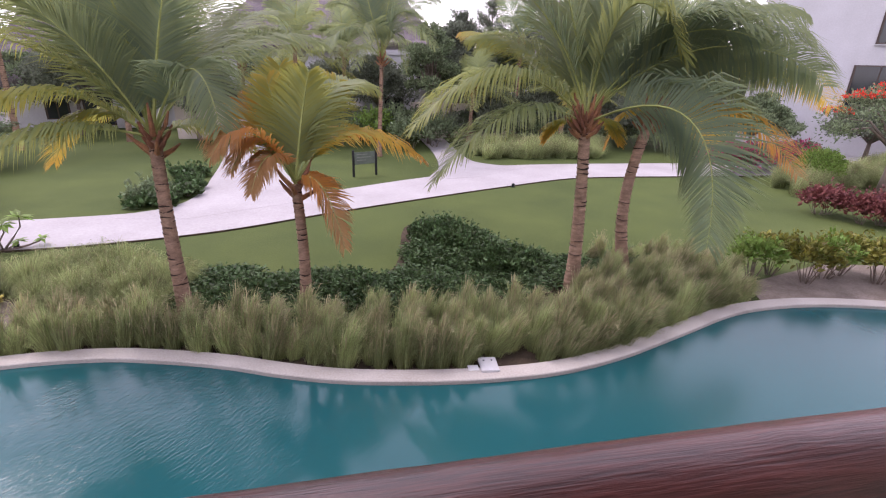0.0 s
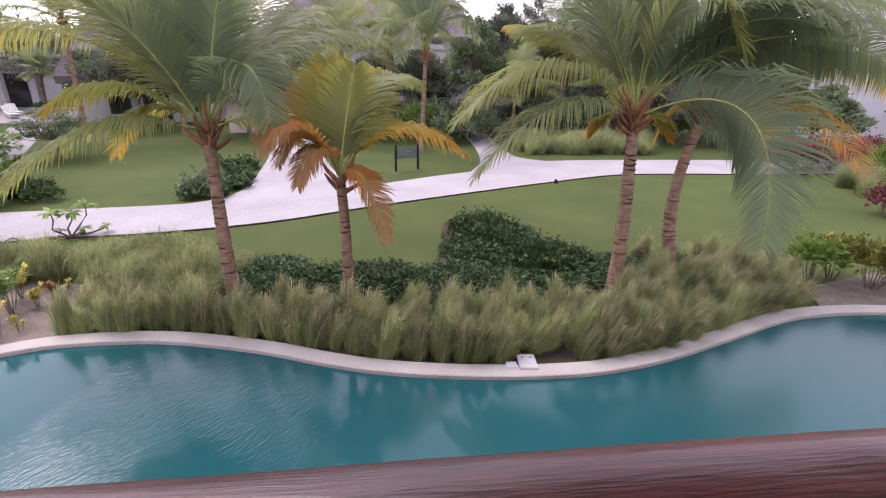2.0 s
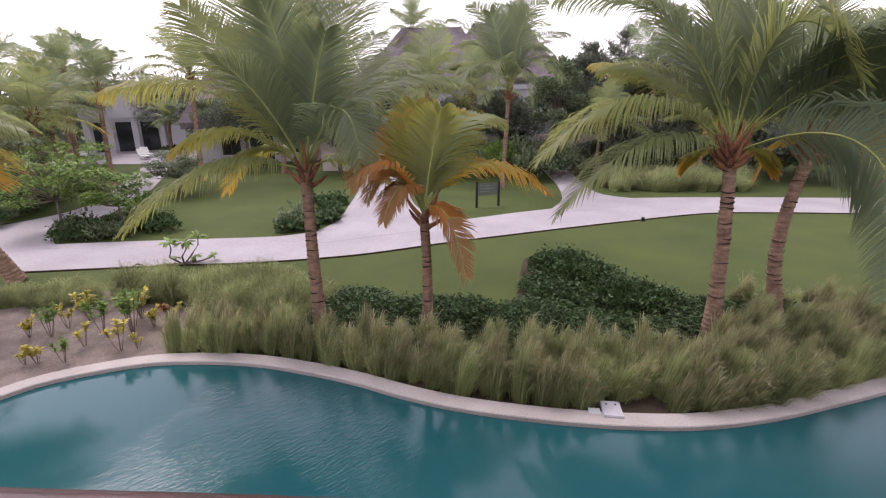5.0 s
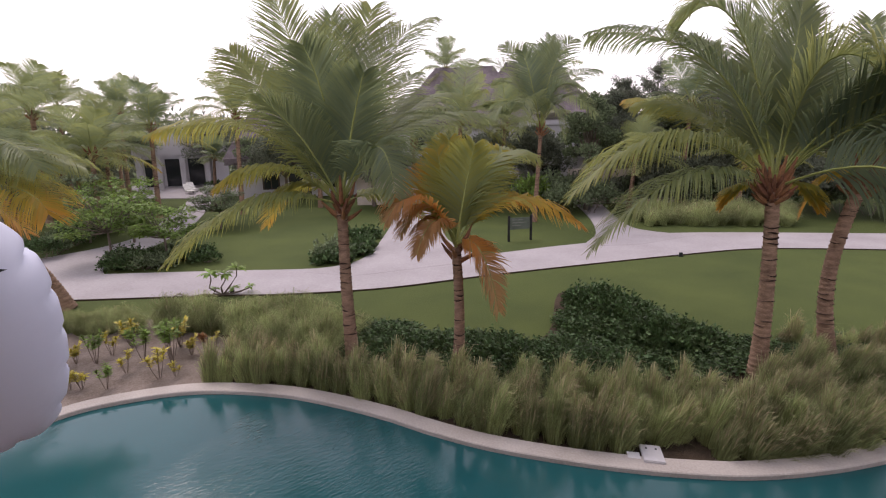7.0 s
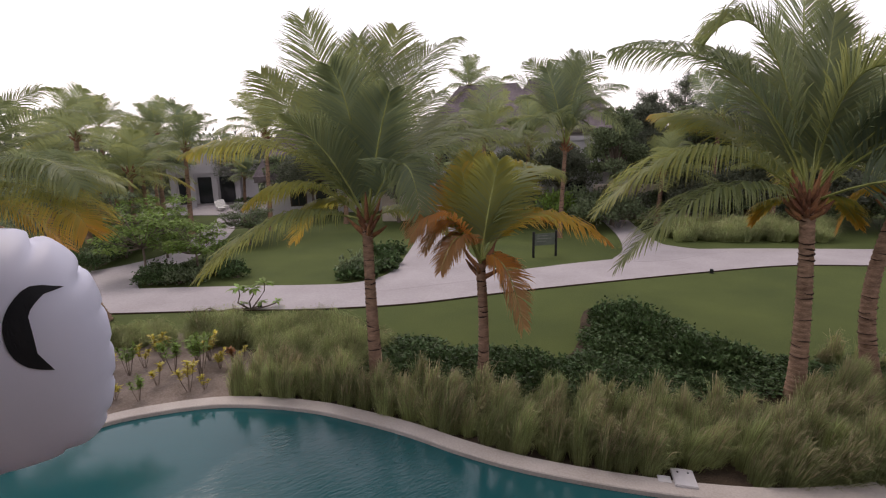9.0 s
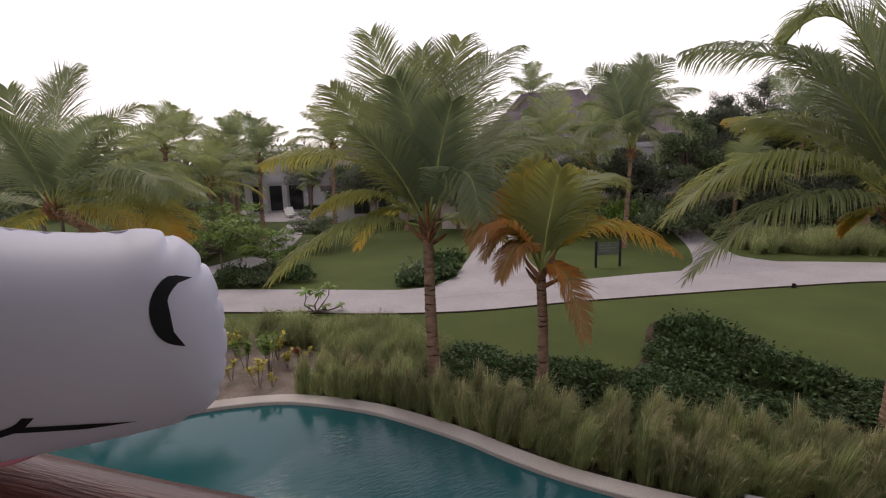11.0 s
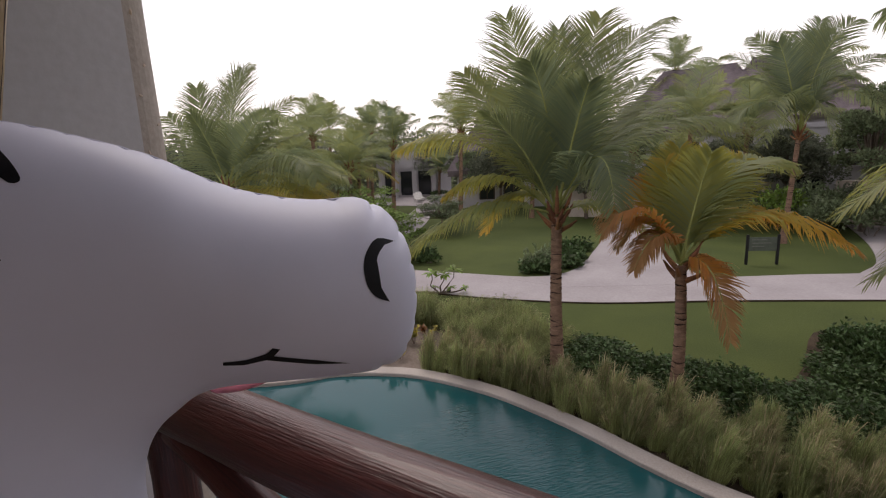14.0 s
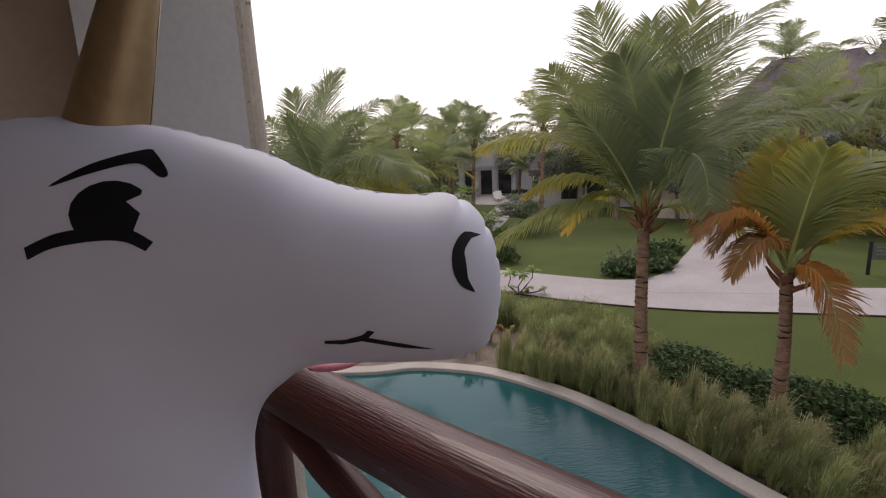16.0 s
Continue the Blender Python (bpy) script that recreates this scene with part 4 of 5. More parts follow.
for i in range(22):
    x = rg.uniform(-7.3, 6.6)
    if abs(x - 0.9) > 0.6:
        plant_tuft(x, edge_y(x) + rg.uniform(0.16, 0.3), rg.uniform(0.45, 0.65), TUFTS, rg, "small fountain grass clump at the coping")
for i in range(26):
    x = rg.uniform(3.4, 7.0)
    plant_tuft(x, max(edge_y(x) + 0.4, rg.uniform(10.8, 12.6)), rg.uniform(0.75, 0.95), TUFTS, rg, "tall fountain grass clump with soft pale plumes")
for i in range(120):
    x = rg.uniform(0.9, 8.5)
    plant_tuft(x, 27.4 + 0.26 * (x - 1) + rg.uniform(0, 2.6), rg.uniform(1.0, 1.4), GREEN_TUFTS, rg, "green grass clump across the path")
for i in range(80):
    x = rg.uniform(14.5, 24)
    plant_tuft(x, 20.5 + 0.5 * (x - 14) + rg.uniform(0, 3.0), rg.uniform(1.0, 1.3), GREEN_TUFTS, rg, "green grass clump beyond the lawn")


def rosette_plant(name, at, height, n, ln, mat, label, group, seed):
    """A few upright stems with whorls of leaves."""
    r = random.Random(seed)
    th = empty(name, at, label, "plant", group)
    bm, verts, faces = bmesh.new(), [], []
    for i in range(n):
        d = rand_dir(r)
        top = Vector((d.x * 0.27 * height, d.y * 0.27 * height, height * r.uniform(0.55, 1.0)))
        tube(bm, [(d.x * 0.03, d.y * 0.03, 0), top * 0.5 + d * 0.02, top], [0.009, 0.007, 0.004], 5)
        for k in range(26):
            s = 1.0 - 0.42 * r.random() ** 1.4
            o = rand_dir(r)
            o.z = abs(o.z) * 0.6 + 0.1
            leaf(verts, faces, top * s, o.normalized(), Vector((0, 0, 1)), ln * r.uniform(0.7, 1.2), ln * 0.22)
    part("stemwork", bm, BARK, th)
    raw("leafage", verts, faces, mat, th)
    return th


CROTON = "small yellow-green croton plant on bare stems in sandy soil"
cp = [rosette_plant("croton", (-8.56 - 1.07 * i, 6.62 + 0.5 * i, 0), 0.75, 4 + i, 0.14, (LEAF_YELLOW, LEAF_BRIGHT, LEAF_YELLOW)[i], CROTON, "sand bed crotons", 90 + i) for i in range(3)]
rc = random.Random(12)
croton_spots = [(-8.31, 6.8, 0.35), (-8.98, 7.28, 0.95), (-8.84, 7.68, 0.55), (-9.44, 6.57, 0.55), (-9.19, 5.97, 0.5), (-9.67, 5.81, 0.5), (-9.84, 5.7, 0.4), (-10.53, 6.67, 0.7), (-10.95, 6.52, 0.55), (-10.59, 7.09, 0.6), (-10.49, 7.5, 0.5), (-9.48, 7.94, 0.8), (-8.67, 8.21, 0.4), (-9.2, 7.5, 0.85), (-11.6, 5.6, 0.6), (-11.2, 4.9, 0.5), (-12.3, 4.6, 0.7), (-12.0, 3.4, 0.6)]
for i, (x, y, h) in enumerate(croton_spots):
    q = copy_thing(cp[i % 3], pose(x, y, 0, 0, 0, rc.uniform(0, 360)))
    k = h / 0.75
    q.scale = (k * 0.9 + 0.1, k * 0.9 + 0.1, k)
rosette_plant("croton", (-8.79, 8.01, 0), 0.6, 3, 0.12, LEAF_FLAME, "croton plant with orange-red young leaves in sandy soil", "sand bed crotons", 97)
# crotons behind the pool on the far sand bed
for i in range(11):
    x = 7.6 + 0.62 * i
    bush("croton_bush", (x, 11.75 + 0.3 * math.sin(i * 2.1) + 0.06 * i, 0), (0.6, 0.5, 0.42), 520, 0.17, LEAF_CROTON if i % 3 else LEAF_BRIGHT, "leggy green and yellow croton bush on bare stems", "croton bushes", 120 + i, lift=0.42, stem_n=12)
for i in range(9):
    bush("red_shrub", (13.6 + 0.42 * i + 0.2 * math.sin(i * 3), 18.3 - 0.35 * i + 0.5 * math.sin(i * 2), 0), (0.6, 0.6, 0.6), 620, 0.17, LEAF_RED, "crimson-leaved shrub at the lawn's edge", "crimson shrubs", 140 + i, lift=0.15)
for i in range(3):
    rosette_plant("bird_nest_plant", (15.2 + 0.7 * i, 16.3 + 0.3 * i, 0), 1.0, 7, 0.4, LEAF_BRIGHT, "light green strap-leaved plant by crimson shrubs", "strap-leaved plants", 150 + i)
bush("clipped_bush", (16.5, 23.0, 0), (0.9, 0.9, 0.9), 2400, 0.12, LEAF_BRIGHT, "rounded bright green clipped bush", "", 160, lift=0.5)
for i in range(6):
    bush("bougainvillea", (13.2 + 1.2 * i, 25.6 + 0.55 * i, 0), (1.0, 0.9, 0.9), 1300, 0.16, LEAF_MID, "bougainvillea hedge with pink and crimson bracts", "bougainvillea hedge", 165 + i, lift=0.15, flowers=FLOWER_PINK, flower_share=0.5)
for i, (x, y, k) in enumerate(((-10.0, 15.95, 0.75), (-10.5, 16.7, 0.95), (-10.0, 17.3, 0.85), (-10.75, 15.6, 0.6), (-11.3, 16.5, 0.7), (-10.3, 18.2, 0.9), (-10.9, 19.2, 0.8), (-11.6, 18.0, 0.8), (-11.9, 20.4, 0.9), (-11.2, 20.6, 0.7))):
    bush("round_shrub", (x, y, 0), (0.46 * k, 0.44 * k, 0.2 * k), 260, 0.24, (LEAF_DARK, LEAF_MID)[i % 3 == 1], "low glossy dark green shrub at the path fork", "path fork shrubs", 180 + i, lift=0.05)
isl = random.Random(44)
for i in range(22):
    u, v = isl.random(), isl.random()
    x, y = -18.2 + 3.2 * u - 1.0 * v, 12.3 + 1.1 * u + 2.6 * v * (0.5 + 0.5 * u)
    bush("hedge_shrub", (x, y, 0), (0.55, 0.5, 0.26 + 0.1 * isl.random()), 420, 0.14, (LEAF_DARK, LEAF_MID)[i % 3 == 0], "low dark green shrub in an island bed", "island bed shrubs", 200 + i, lift=0.02)
for i in range(9):
    bush("hedge_shrub", (-22.6 - 0.5 * i, 12.6 + 0.75 * i, 0), (0.8, 0.8, 0.5), 700, 0.15, (LEAF_DARK, LEAF_MID)[i % 2], "low green shrub along the terrace path", "terrace path shrubs", 230 + i, lift=0.1)


def tree(name, at, height, spread, mat, label, group, seed, leaf_ln=0.16, clumps=16, per=260, trunk_r=0.09, flowers=None, thin=1.0):
    """Tapered trunk, forking limbs and a crown of leaf clumps with gaps."""
    r = random.Random(seed)
    th = empty(name, at, label, "tree", group)
    bm, tips = bmesh.new(), []
    fork = Vector((r.uniform(-0.1, 0.1), r.uniform(-0.1, 0.1), height * 0.38))
    tube(bm, [(0, 0, -0.05), fork * 0.5 + Vector((0.05, 0.02, 0)), fork], [trunk_r * 1.35, trunk_r, trunk_r * 0.8], 8)
    for i in range(clumps):
        a = i * 2.4 + r.uniform(-0.3, 0.3)
        k = math.sqrt((i + 0.5) / clumps)
        top = Vector((math.cos(a) * spread * k, math.sin(a) * spread * k, height * (0.98 - 0.42 * k * k) * r.uniform(0.86, 1.03)))
        mid = fork.lerp(top, 0.5) + Vector((0, 0, 0.12 * height))
        tube(bm, [fork, mid, top], [trunk_r * 0.5, trunk_r * 0.3, trunk_r * 0.1], 5)
        tips.append((top, mid))
    part("trunk", bm, BARK, th, smooth=True)
    verts, faces, fv, ff = [], [], [], []
    for top, mid in tips:
        q = spread * r.uniform(0.26, 0.42) * thin
        dome(verts, faces, r, top, (q, q, q * 0.6), per, leaf_ln, lumps=4, shell=0.3, low=-2)
        if flowers and r.random() < 0.6:
            dome(fv, ff, r, top + Vector((0, 0, q * 0.25)), (q * 0.75, q * 0.75, q * 0.3), int(per * 0.5), leaf_ln * 0.8, lumps=3, shell=0.7, low=0)
    raw("crown", verts, faces, mat, th)
    if flowers:
        raw("blossom", fv, ff, flowers, th, "scarlet flower clusters")
    return th


tree("flame_tree", (18.9, 22.2, 0), 4.9, 2.6, LEAF_MID, "flame tree with scarlet flowers over green leaves", "", 300, 0.15, 18, 300, 0.16, FLOWER_RED)
def layered_tree(at, height, spread, mat, label, seed, tiers=3, per=95, leaf_ln=0.2):
    """A slim-stemmed tree whose leaf whorls lie in flat tiers with gaps between."""
    r = random.Random(seed)
    th = empty("garden_tree", at, label, "tree", "garden trees")
    bm, verts, faces = bmesh.new(), [], []
    fork = Vector((0.06, 0, height * 0.42))
    tube(bm, [(0, 0, -0.03), (0.04, 0.02, height * 0.2), fork], [0.06, 0.05, 0.04], 7)
    for k in range(tiers):
        z = height * (0.58 + 0.4 * k / max(1, tiers - 1))
        reach = spread * (1.0 - 0.5 * (k / tiers) ** 2)
        n = int(11 * (1 - 0.2 * k))
        for i in range(n):
            a = 2 * math.pi * (i + r.uniform(-0.3, 0.3)) / n + k
            q = reach * r.uniform(0.35, 1.0)
            end = Vector((math.cos(a) * q, math.sin(a) * q, z + r.uniform(-0.12, 0.12) * height * 0.6 - 0.1 * q))
            tube(bm, [fork, fork.lerp(end, 0.55) + Vector((0, 0, -0.06)), end], [0.026, 0.016, 0.007], 5)
            for j in range(per):
                o = rand_dir(r)
                p = end + Vector((o.x * 0.3, o.y * 0.3, o.z * 0.1)) * spread * 0.62
                d = Vector((o.x, o.y, r.uniform(-0.35, 0.45))).normalized()
                leaf(verts, faces, p, d, Vector((0, 0, 1)), leaf_ln * r.uniform(0.7, 1.2), leaf_ln * 0.24)
    part("trunk", bm, BARK, th, smooth=True)
    raw("crown", verts, faces, mat, th)


for i, (x, y, h, s, m, n) in enumerate(((-17.2, 14.1, 2.25, 1.35, LEAF_BRIGHT, 3), (-19.3, 13.3, 2.9, 1.7, LEAF_BRIGHT, 3), (-21.8, 16.2, 3.0, 1.7, LEAF_BRIGHT, 3), (-24.0, 15.6, 3.2, 1.7, LEAF_MID, 3), (-20.6, 20.4, 2.3, 1.7, LEAF_MID, 4), (-27.5, 14.0, 3.6, 2.0, LEAF_MID, 3))):
    layered_tree((x, y, 0), h, s, m, "small spreading garden tree with tiers of light green leaves", 310 + i, n)


def needle_tree(at, height, spread, seed):
    """A wispy tree of fine drooping needle sprays."""
    r = random.Random(seed)
    th = empty("feathery_tree", at, "wispy grey-green tree with feathery needle foliage", "tree", "feathery trees")
    bm, verts, faces = bmesh.new(), [], []
    tube(bm, [(0, 0, -0.05), (0.1, 0, height * 0.5), (0.0, 0.1, height * 0.97)], [0.14, 0.09, 0.02], 7)
    for i in range(80):
        z = height * r.uniform(0.3, 0.97)
        a = i * 2.4
        q = spread * (1.15 - z / height) * r.uniform(0.6, 1.2) + 0.25
        foot = Vector((0, 0, z))
        end = foot + Vector((math.cos(a) * q, math.sin(a) * q, q * r.uniform(0.3, 0.9)))
        tube(bm, [foot, foot.lerp(end, 0.5) + Vector((0, 0, 0.1)), end], [0.025, 0.016, 0.006], 4)
        for j in range(75):
            p = foot.lerp(end, r.uniform(0.25, 1.05)) + rand_dir(r) * 0.16
            leaf(verts, faces, p, (rand_dir(r) + Vector((0, 0, 0.15))).normalized(), rand_dir(r), r.uniform(0.22, 0.48), 0.02)
    part("trunk", bm, BARK, th, smooth=True)
    raw("crown", verts, faces, LEAF_FAR, th)


for i, (x, y, h, s) in enumerate(((-0.4, 37.5, 8.4, 2.2), (1.8, 36.7, 9.3, 2.6), (4.2, 38.0, 8.8, 2.6), (0.2, 38.6, 7.8, 2.0), (6.6, 39.5, 8.4, 2.4))):
    needle_tree((x, y, 0), h, s, 390 + i)
# evergreen screen between the villas
for i, (x, y, h, s) in enumerate(((-2.1, 32.4, 7.2, 1.5), (-0.9, 36.0, 7.4, 1.8), (1.6, 38.8, 6.4, 2.0), (12.0, 39.0, 7.0, 2.6), (-31.0, 36.5, 6.0, 2.6), (-40.0, 40.0, 6.5, 3.0), (-46, 34, 7.0, 3.0), (-47, 26, 6.8, 3.0), (-16.5, 30.5, 4.4, 2.0), (-19.5, 36.5, 5.5, 2.4), (16, 37, 6.0, 2.4), (-44, 17, 6.5, 3.2), (-36, 13, 5.6, 2.8), (30, 30, 6, 2.6), (26.5, 27.5, 4.6, 2.2), (-12.5, 36.5, 4.6, 2.2), (-9.5, 36.8, 5.0, 2.2), (-6.0, 36.0, 5.2, 2.2), (3.0, 37.5, 6.5, 2.4), (9, 40, 6.5, 2.5), (-24.5, 31, 5.0, 2.2), (-28, 33, 5.2, 2.3), (5.5, 35, 3.6, 2.0), (9.5, 34.5, 3.6, 2.0), (12.5, 34.8, 3.6, 2.0), (2.4, 34.0, 3.2, 1.8), (-37, 23, 5.0, 2.4), (17.5, 30.5, 3.6, 1.8), (23.5, 29.5, 3.6, 1.8), (14.5, 32.0, 3.8, 1.8))):
    tree("screen_tree", (x, y, 0), h, s, (LEAF_MID, LEAF_FAR, LEAF_FAR)[i % 3], "dense green tree between the villas", "screen trees", 330 + i, 0.2, 24, 420, 0.12, thin=1.15)


for i in range(20):
    bush("hedge_shrub", (-8.5 + 1.15 * i, 33.6 + 0.4 * math.sin(i * 1.9) + 0.05 * i, 0), (1.0, 0.8, 1.0 + 0.3 * math.sin(i * 2.7)), 700, 0.24, (LEAF_MID, LEAF_FAR)[i % 2], "leafy green shrub screening a villa", "villa screening shrubs", 420 + i, lift=0.4)


for i, (x, y, k) in enumerate(((-7.4, 30.6, 1.0), (-5.6, 31.4, 1.25), (-3.0, 30.2, 1.0), (-1.6, 31.2, 1.1), (-8.8, 30.0, 0.8), (-4.2, 32.4, 1.4))):
    bush("hedge_shrub", (x, y, 0), (1.3 * k, 1.1 * k, 1.0 * k), 1000, 0.24, (LEAF_MID, LEAF_BRIGHT, LEAF_MID)[i % 3], "tall leafy green shrub before a white villa", "villa screening shrubs", 450 + i, lift=0.3)


def far_belt():
    """Woods on the skyline."""
    r = random.Random(77)
    verts, faces = [], []
    for i in range(150):
        a = radians(10 + 190 * i / 149)
        d = r.uniform(66, 88)
        c = (math.cos(a) * d, math.sin(a) * d, 3.4)
        dome(verts, faces, r, c, (4.8, 4.8, r.uniform(3.0, 5.2)), 520, 0.7, lumps=5, shell=0.6, low=-2)
    ob = raw("far_woods", verts, faces, LEAF_FAR)
    tagged(ob, "dark belt of distant tropical trees", "woods", kind="stuff")


far_belt()

# plumeria with bare limbs by the path
r = random.Random(31)
th = empty("plumeria", (-11.46, 11.27, 0), "small plumeria with bare crooked limbs and leaf rosettes", "plant")
bm, verts, faces = bmesh.new(), [], []
# along the path's edge, up, and the size of the rosette at the limb's end
ALONG = Vector((0.73, 0.68, 0))
for u, h, big in ((-0.3, 0.78, 1.25), (0.12, 0.72, 1.25), (0.48, 0.86, 1.25), (0.34, 0.24, 0.8), (0.8, 0.22, 0.8), (-0.2, 0.28, 0.7)):
    top = ALONG * u + Vector((0, 0, h))
    tube(bm, [(0, 0, 0.02), ALONG * (u * 0.8 - 0.12) + Vector((0, 0, h * 0.4)), ALONG * (u * 0.95) + Vector((0, 0, h * 0.7)), top], [0.03, 0.025, 0.02, 0.015], 6)
    for j in range(12):
        a = j * 2.4
        o = Vector((math.cos(a), math.sin(a), r.uniform(-0.35, 0.5))).normalized()
        leaf(verts, faces, top, o, Vector((0, 0, 1)), r.uniform(0.24, 0.34) * big, 0.062 * big)
tube(bm, [(0, 0, 0.02), ALONG * -0.5 + Vector((0, 0, 0.12)), ALONG * -0.95 + Vector((0, 0, 0.1)), ALONG * -1.2 + Vector((0, 0, 0.24)), ALONG * -1.4 + Vector((0, 0, 0.16)), ALONG * -1.5 + Vector((0, 0, 0.02))], [0.035, 0.032, 0.028, 0.024, 0.018, 0.01], 6)
part("limbs", bm, BARK, th, smooth=True)
raw("leafage", verts, faces, LEAF_BRIGHT, th)


def garden_light(at, rz):
    th = empty("garden_light", at, "small black garden spotlight beside the path", "light", "garden lights", rz)
    part("box", a_box((-0.06, -0.05, 0), (0.06, 0.05, 0.16), 0.01), METAL_DARK, th)
    part("lens", a_box((-0.04, -0.058, 0.06), (0.04, -0.048, 0.14)), PANE, th)
    part("foot", a_box((-0.09, -0.07, 0), (0.09, 0.07, 0.025), 0.005), METAL_DARK, th)


garden_light((-11.3, 11.5, 0), 30)
garden_light((2.42, 20.85, 0), 5)

# path sign on two posts
SIGN_INK = material("faded_print", (0.2, 0.21, 0.18), 0.7, bump=0)
th = empty("path_sign", (-4.25, 21.95, 0), "dark sign board on two black posts by the path", "sign", rz=37)
for k in (-0.56, 0.56):
    part("post", a_box((k - 0.045, -0.045, 0), (k + 0.045, 0.045, 1.2), 0.008), METAL_DARK, th)
part("board", a_box((-0.51, -0.015, 0.55), (0.51, 0.015, 1.1), 0.005), material("sign_face", (0.1, 0.12, 0.09), 0.6, bump=0.05), th)
for k, (a, b) in enumerate(((-0.4, 0.15), (-0.4, 0.3), (-0.4, 0.05))):
    part("lettering", a_box((a, -0.021, 0.98 - 0.13 * k), (b, -0.0155, 1.01 - 0.13 * k)), SIGN_INK, th, "illegible pale line of writing")


# ---- villas ----
def window(parent, x0, x1, z0, z1, y, name="window"):
    w = part(name, a_box((x0 - 0.08, y - 0.05, z0 - 0.08), (x1 + 0.08, y + 0.03, z1 + 0.08)), DARKWOOD, parent, "dark timber window")
    n = 2 if x1 - x0 > 0.9 else 1
    for i in range(n):
        a, b = x0 + (x1 - x0) * i / n + 0.04, x0 + (x1 - x0) * (i + 1) / n - 0.04
        part("pane", a_box((a, y - 0.07, z0), (b, y - 0.052, z1)), PANE, w)
    part("sill", a_box((x0 - 0.15, y - 0.16, z0 - 0.16), (x1 + 0.15, y - 0.051, z0 - 0.085)), WHITE, w)


def thatch_roof(parent, w, d, z0, rise, over, seed):
    """A hipped thatch roof: thick, uneven, with a ragged eave."""
    r = random.Random(seed)
    n, m, verts, faces = 28, 10, [], []
    ring = []
    W, D = w / 2 + over, d / 2 + over
    for i in range(n):
        a = 2 * math.pi * i / n
        s = max(abs(math.cos(a)) / W, abs(math.sin(a)) / D)
        ring.append((math.cos(a) / s, math.sin(a) / s))
    for j in range(m + 1):
        t = j / m
        for x, y in ring:
            ridge = (x * 0.4, 0) if w > d else (0, y * 0.4)
            px, py = x + (ridge[0] - x) * t, y + (ridge[1] - y) * t
            z = z0 + rise * (t ** 1.12)
            k = r.uniform(-0.12, 0.12)
            verts.append((px + k, py + r.uniform(-0.12, 0.12), z + r.uniform(-0.1, 0.1)))
    for x, y in ring:
        verts.append((x * 0.97, y * 0.97, z0 - 0.32 + r.uniform(-0.1, 0.1)))
    for j in range(m):
        for i in range(n):
            k = (i + 1) % n
            faces.append((j * n + i, j * n + k, (j + 1) * n + k, (j + 1) * n + i))
    b = (m + 1) * n
    for i in range(n):
        faces.append((b + i, b + (i + 1) % n, (i + 1) % n, i))
    faces.append(tuple(m * n + i for i in range(n)))
    faces.append(tuple(b + i for i in range(n))[::-1])
    roof = raw("roof", verts, faces, THATCH, parent, "weathered grey-brown palm thatch")
    # loose straws over the eave and slope
    sv, sf = [], []
    for q in range(1400):
        i, t = r.randrange(n), r.random() * 0.95
        j = (i + 1) % n
        u = r.random()
        x, y = (ring[i][k] * (1 - u) + ring[j][k] * u for k in (0, 1))
        ridge = (x * 0.4, 0) if w > d else (0, y * 0.4)
        p = Vector((x + (ridge[0] - x) * t, y + (ridge[1] - y) * t, z0 + rise * t ** 1.12 + 0.08))
        o = Vector((x - ridge[0], y - ridge[1], -rise)).normalized()
        s = o.cross(Vector((0, 0, 1))).normalized() * 0.04
        bb = len(sv)
        sv += [p - s, p + s, p + o * r.uniform(0.3, 0.7) + Vector((0, 0, 0.08))]
        sf.append((bb, bb + 1, bb + 2))
    raw("straw", sv, sf, THATCH, roof)


def villa(at, rz, w, d, h, rise, label, seed, wins, wall=WHITE):
    th = empty("villa", at, label, "house", "villas", rz)
    t = 0.3
    part("wall", a_box((-w / 2, -d / 2, 0), (w / 2, -d / 2 + t, h)), wall, th)
    part("wall", a_box((-w / 2, d / 2 - t, 0), (w / 2, d / 2, h)), wall, th)
    part("wall", a_box((-w / 2, -d / 2 + t, 0), (-w / 2 + t, d / 2 - t, h)), wall, th)
    part("wall", a_box((w / 2 - t, -d / 2 + t, 0), (w / 2, d / 2 - t, h)), wall, th)
    part("upper_floor", a_box((-w / 2 + t, -d / 2 + t, h / 2 - 0.15), (w / 2 - t, d / 2 - t, h / 2 + 0.1)), wall, th)
    for x0, x1, z0, z1 in wins:
        window(th, x0, x1, z0, z1, -d / 2)
    if rise:
        thatch_roof(th, w, d, h, rise, 0.9, seed)
    else:
        part("roof", a_box((-w / 2 - 0.1, -d / 2 - 0.1, h), (w / 2 + 0.1, d / 2 + 0.1, h + 0.35), 0.03), wall, th)
    return th


villa((-15.0, 46.8, 0), 14, 12, 10, 6.0, 5.2, "white villa under a tall thatched hip roof", 1, ((-4.5, -3.3, 3.6, 5.2), (-1, 0.6, 3.6, 5.2), (3.2, 4.2, 3.6, 5.2), (-3, -1.4, 0.3, 2.4), (2, 3.6, 0.3, 2.4)))
villa((-11.0, 60.0, 0), 10, 13, 10, 7.0, 6.2, "white villa under a tall thatched hip roof", 6, ((-2.4, -1.4, 3.2, 4.7), (0.8, 2.0, 3.2, 4.7), (-1.8, -0.4, 0.3, 2.4)))
villa((-4.7, 42.0, 0), 8, 7, 6, 5.5, 0, "low white villa with a flat roof behind palms", 2, ((-3.0, -2.3, 3.9, 5.0), (0.8, 2.0, 3.2, 4.7), (-1.8, -0.4, 0.3, 2.4)))
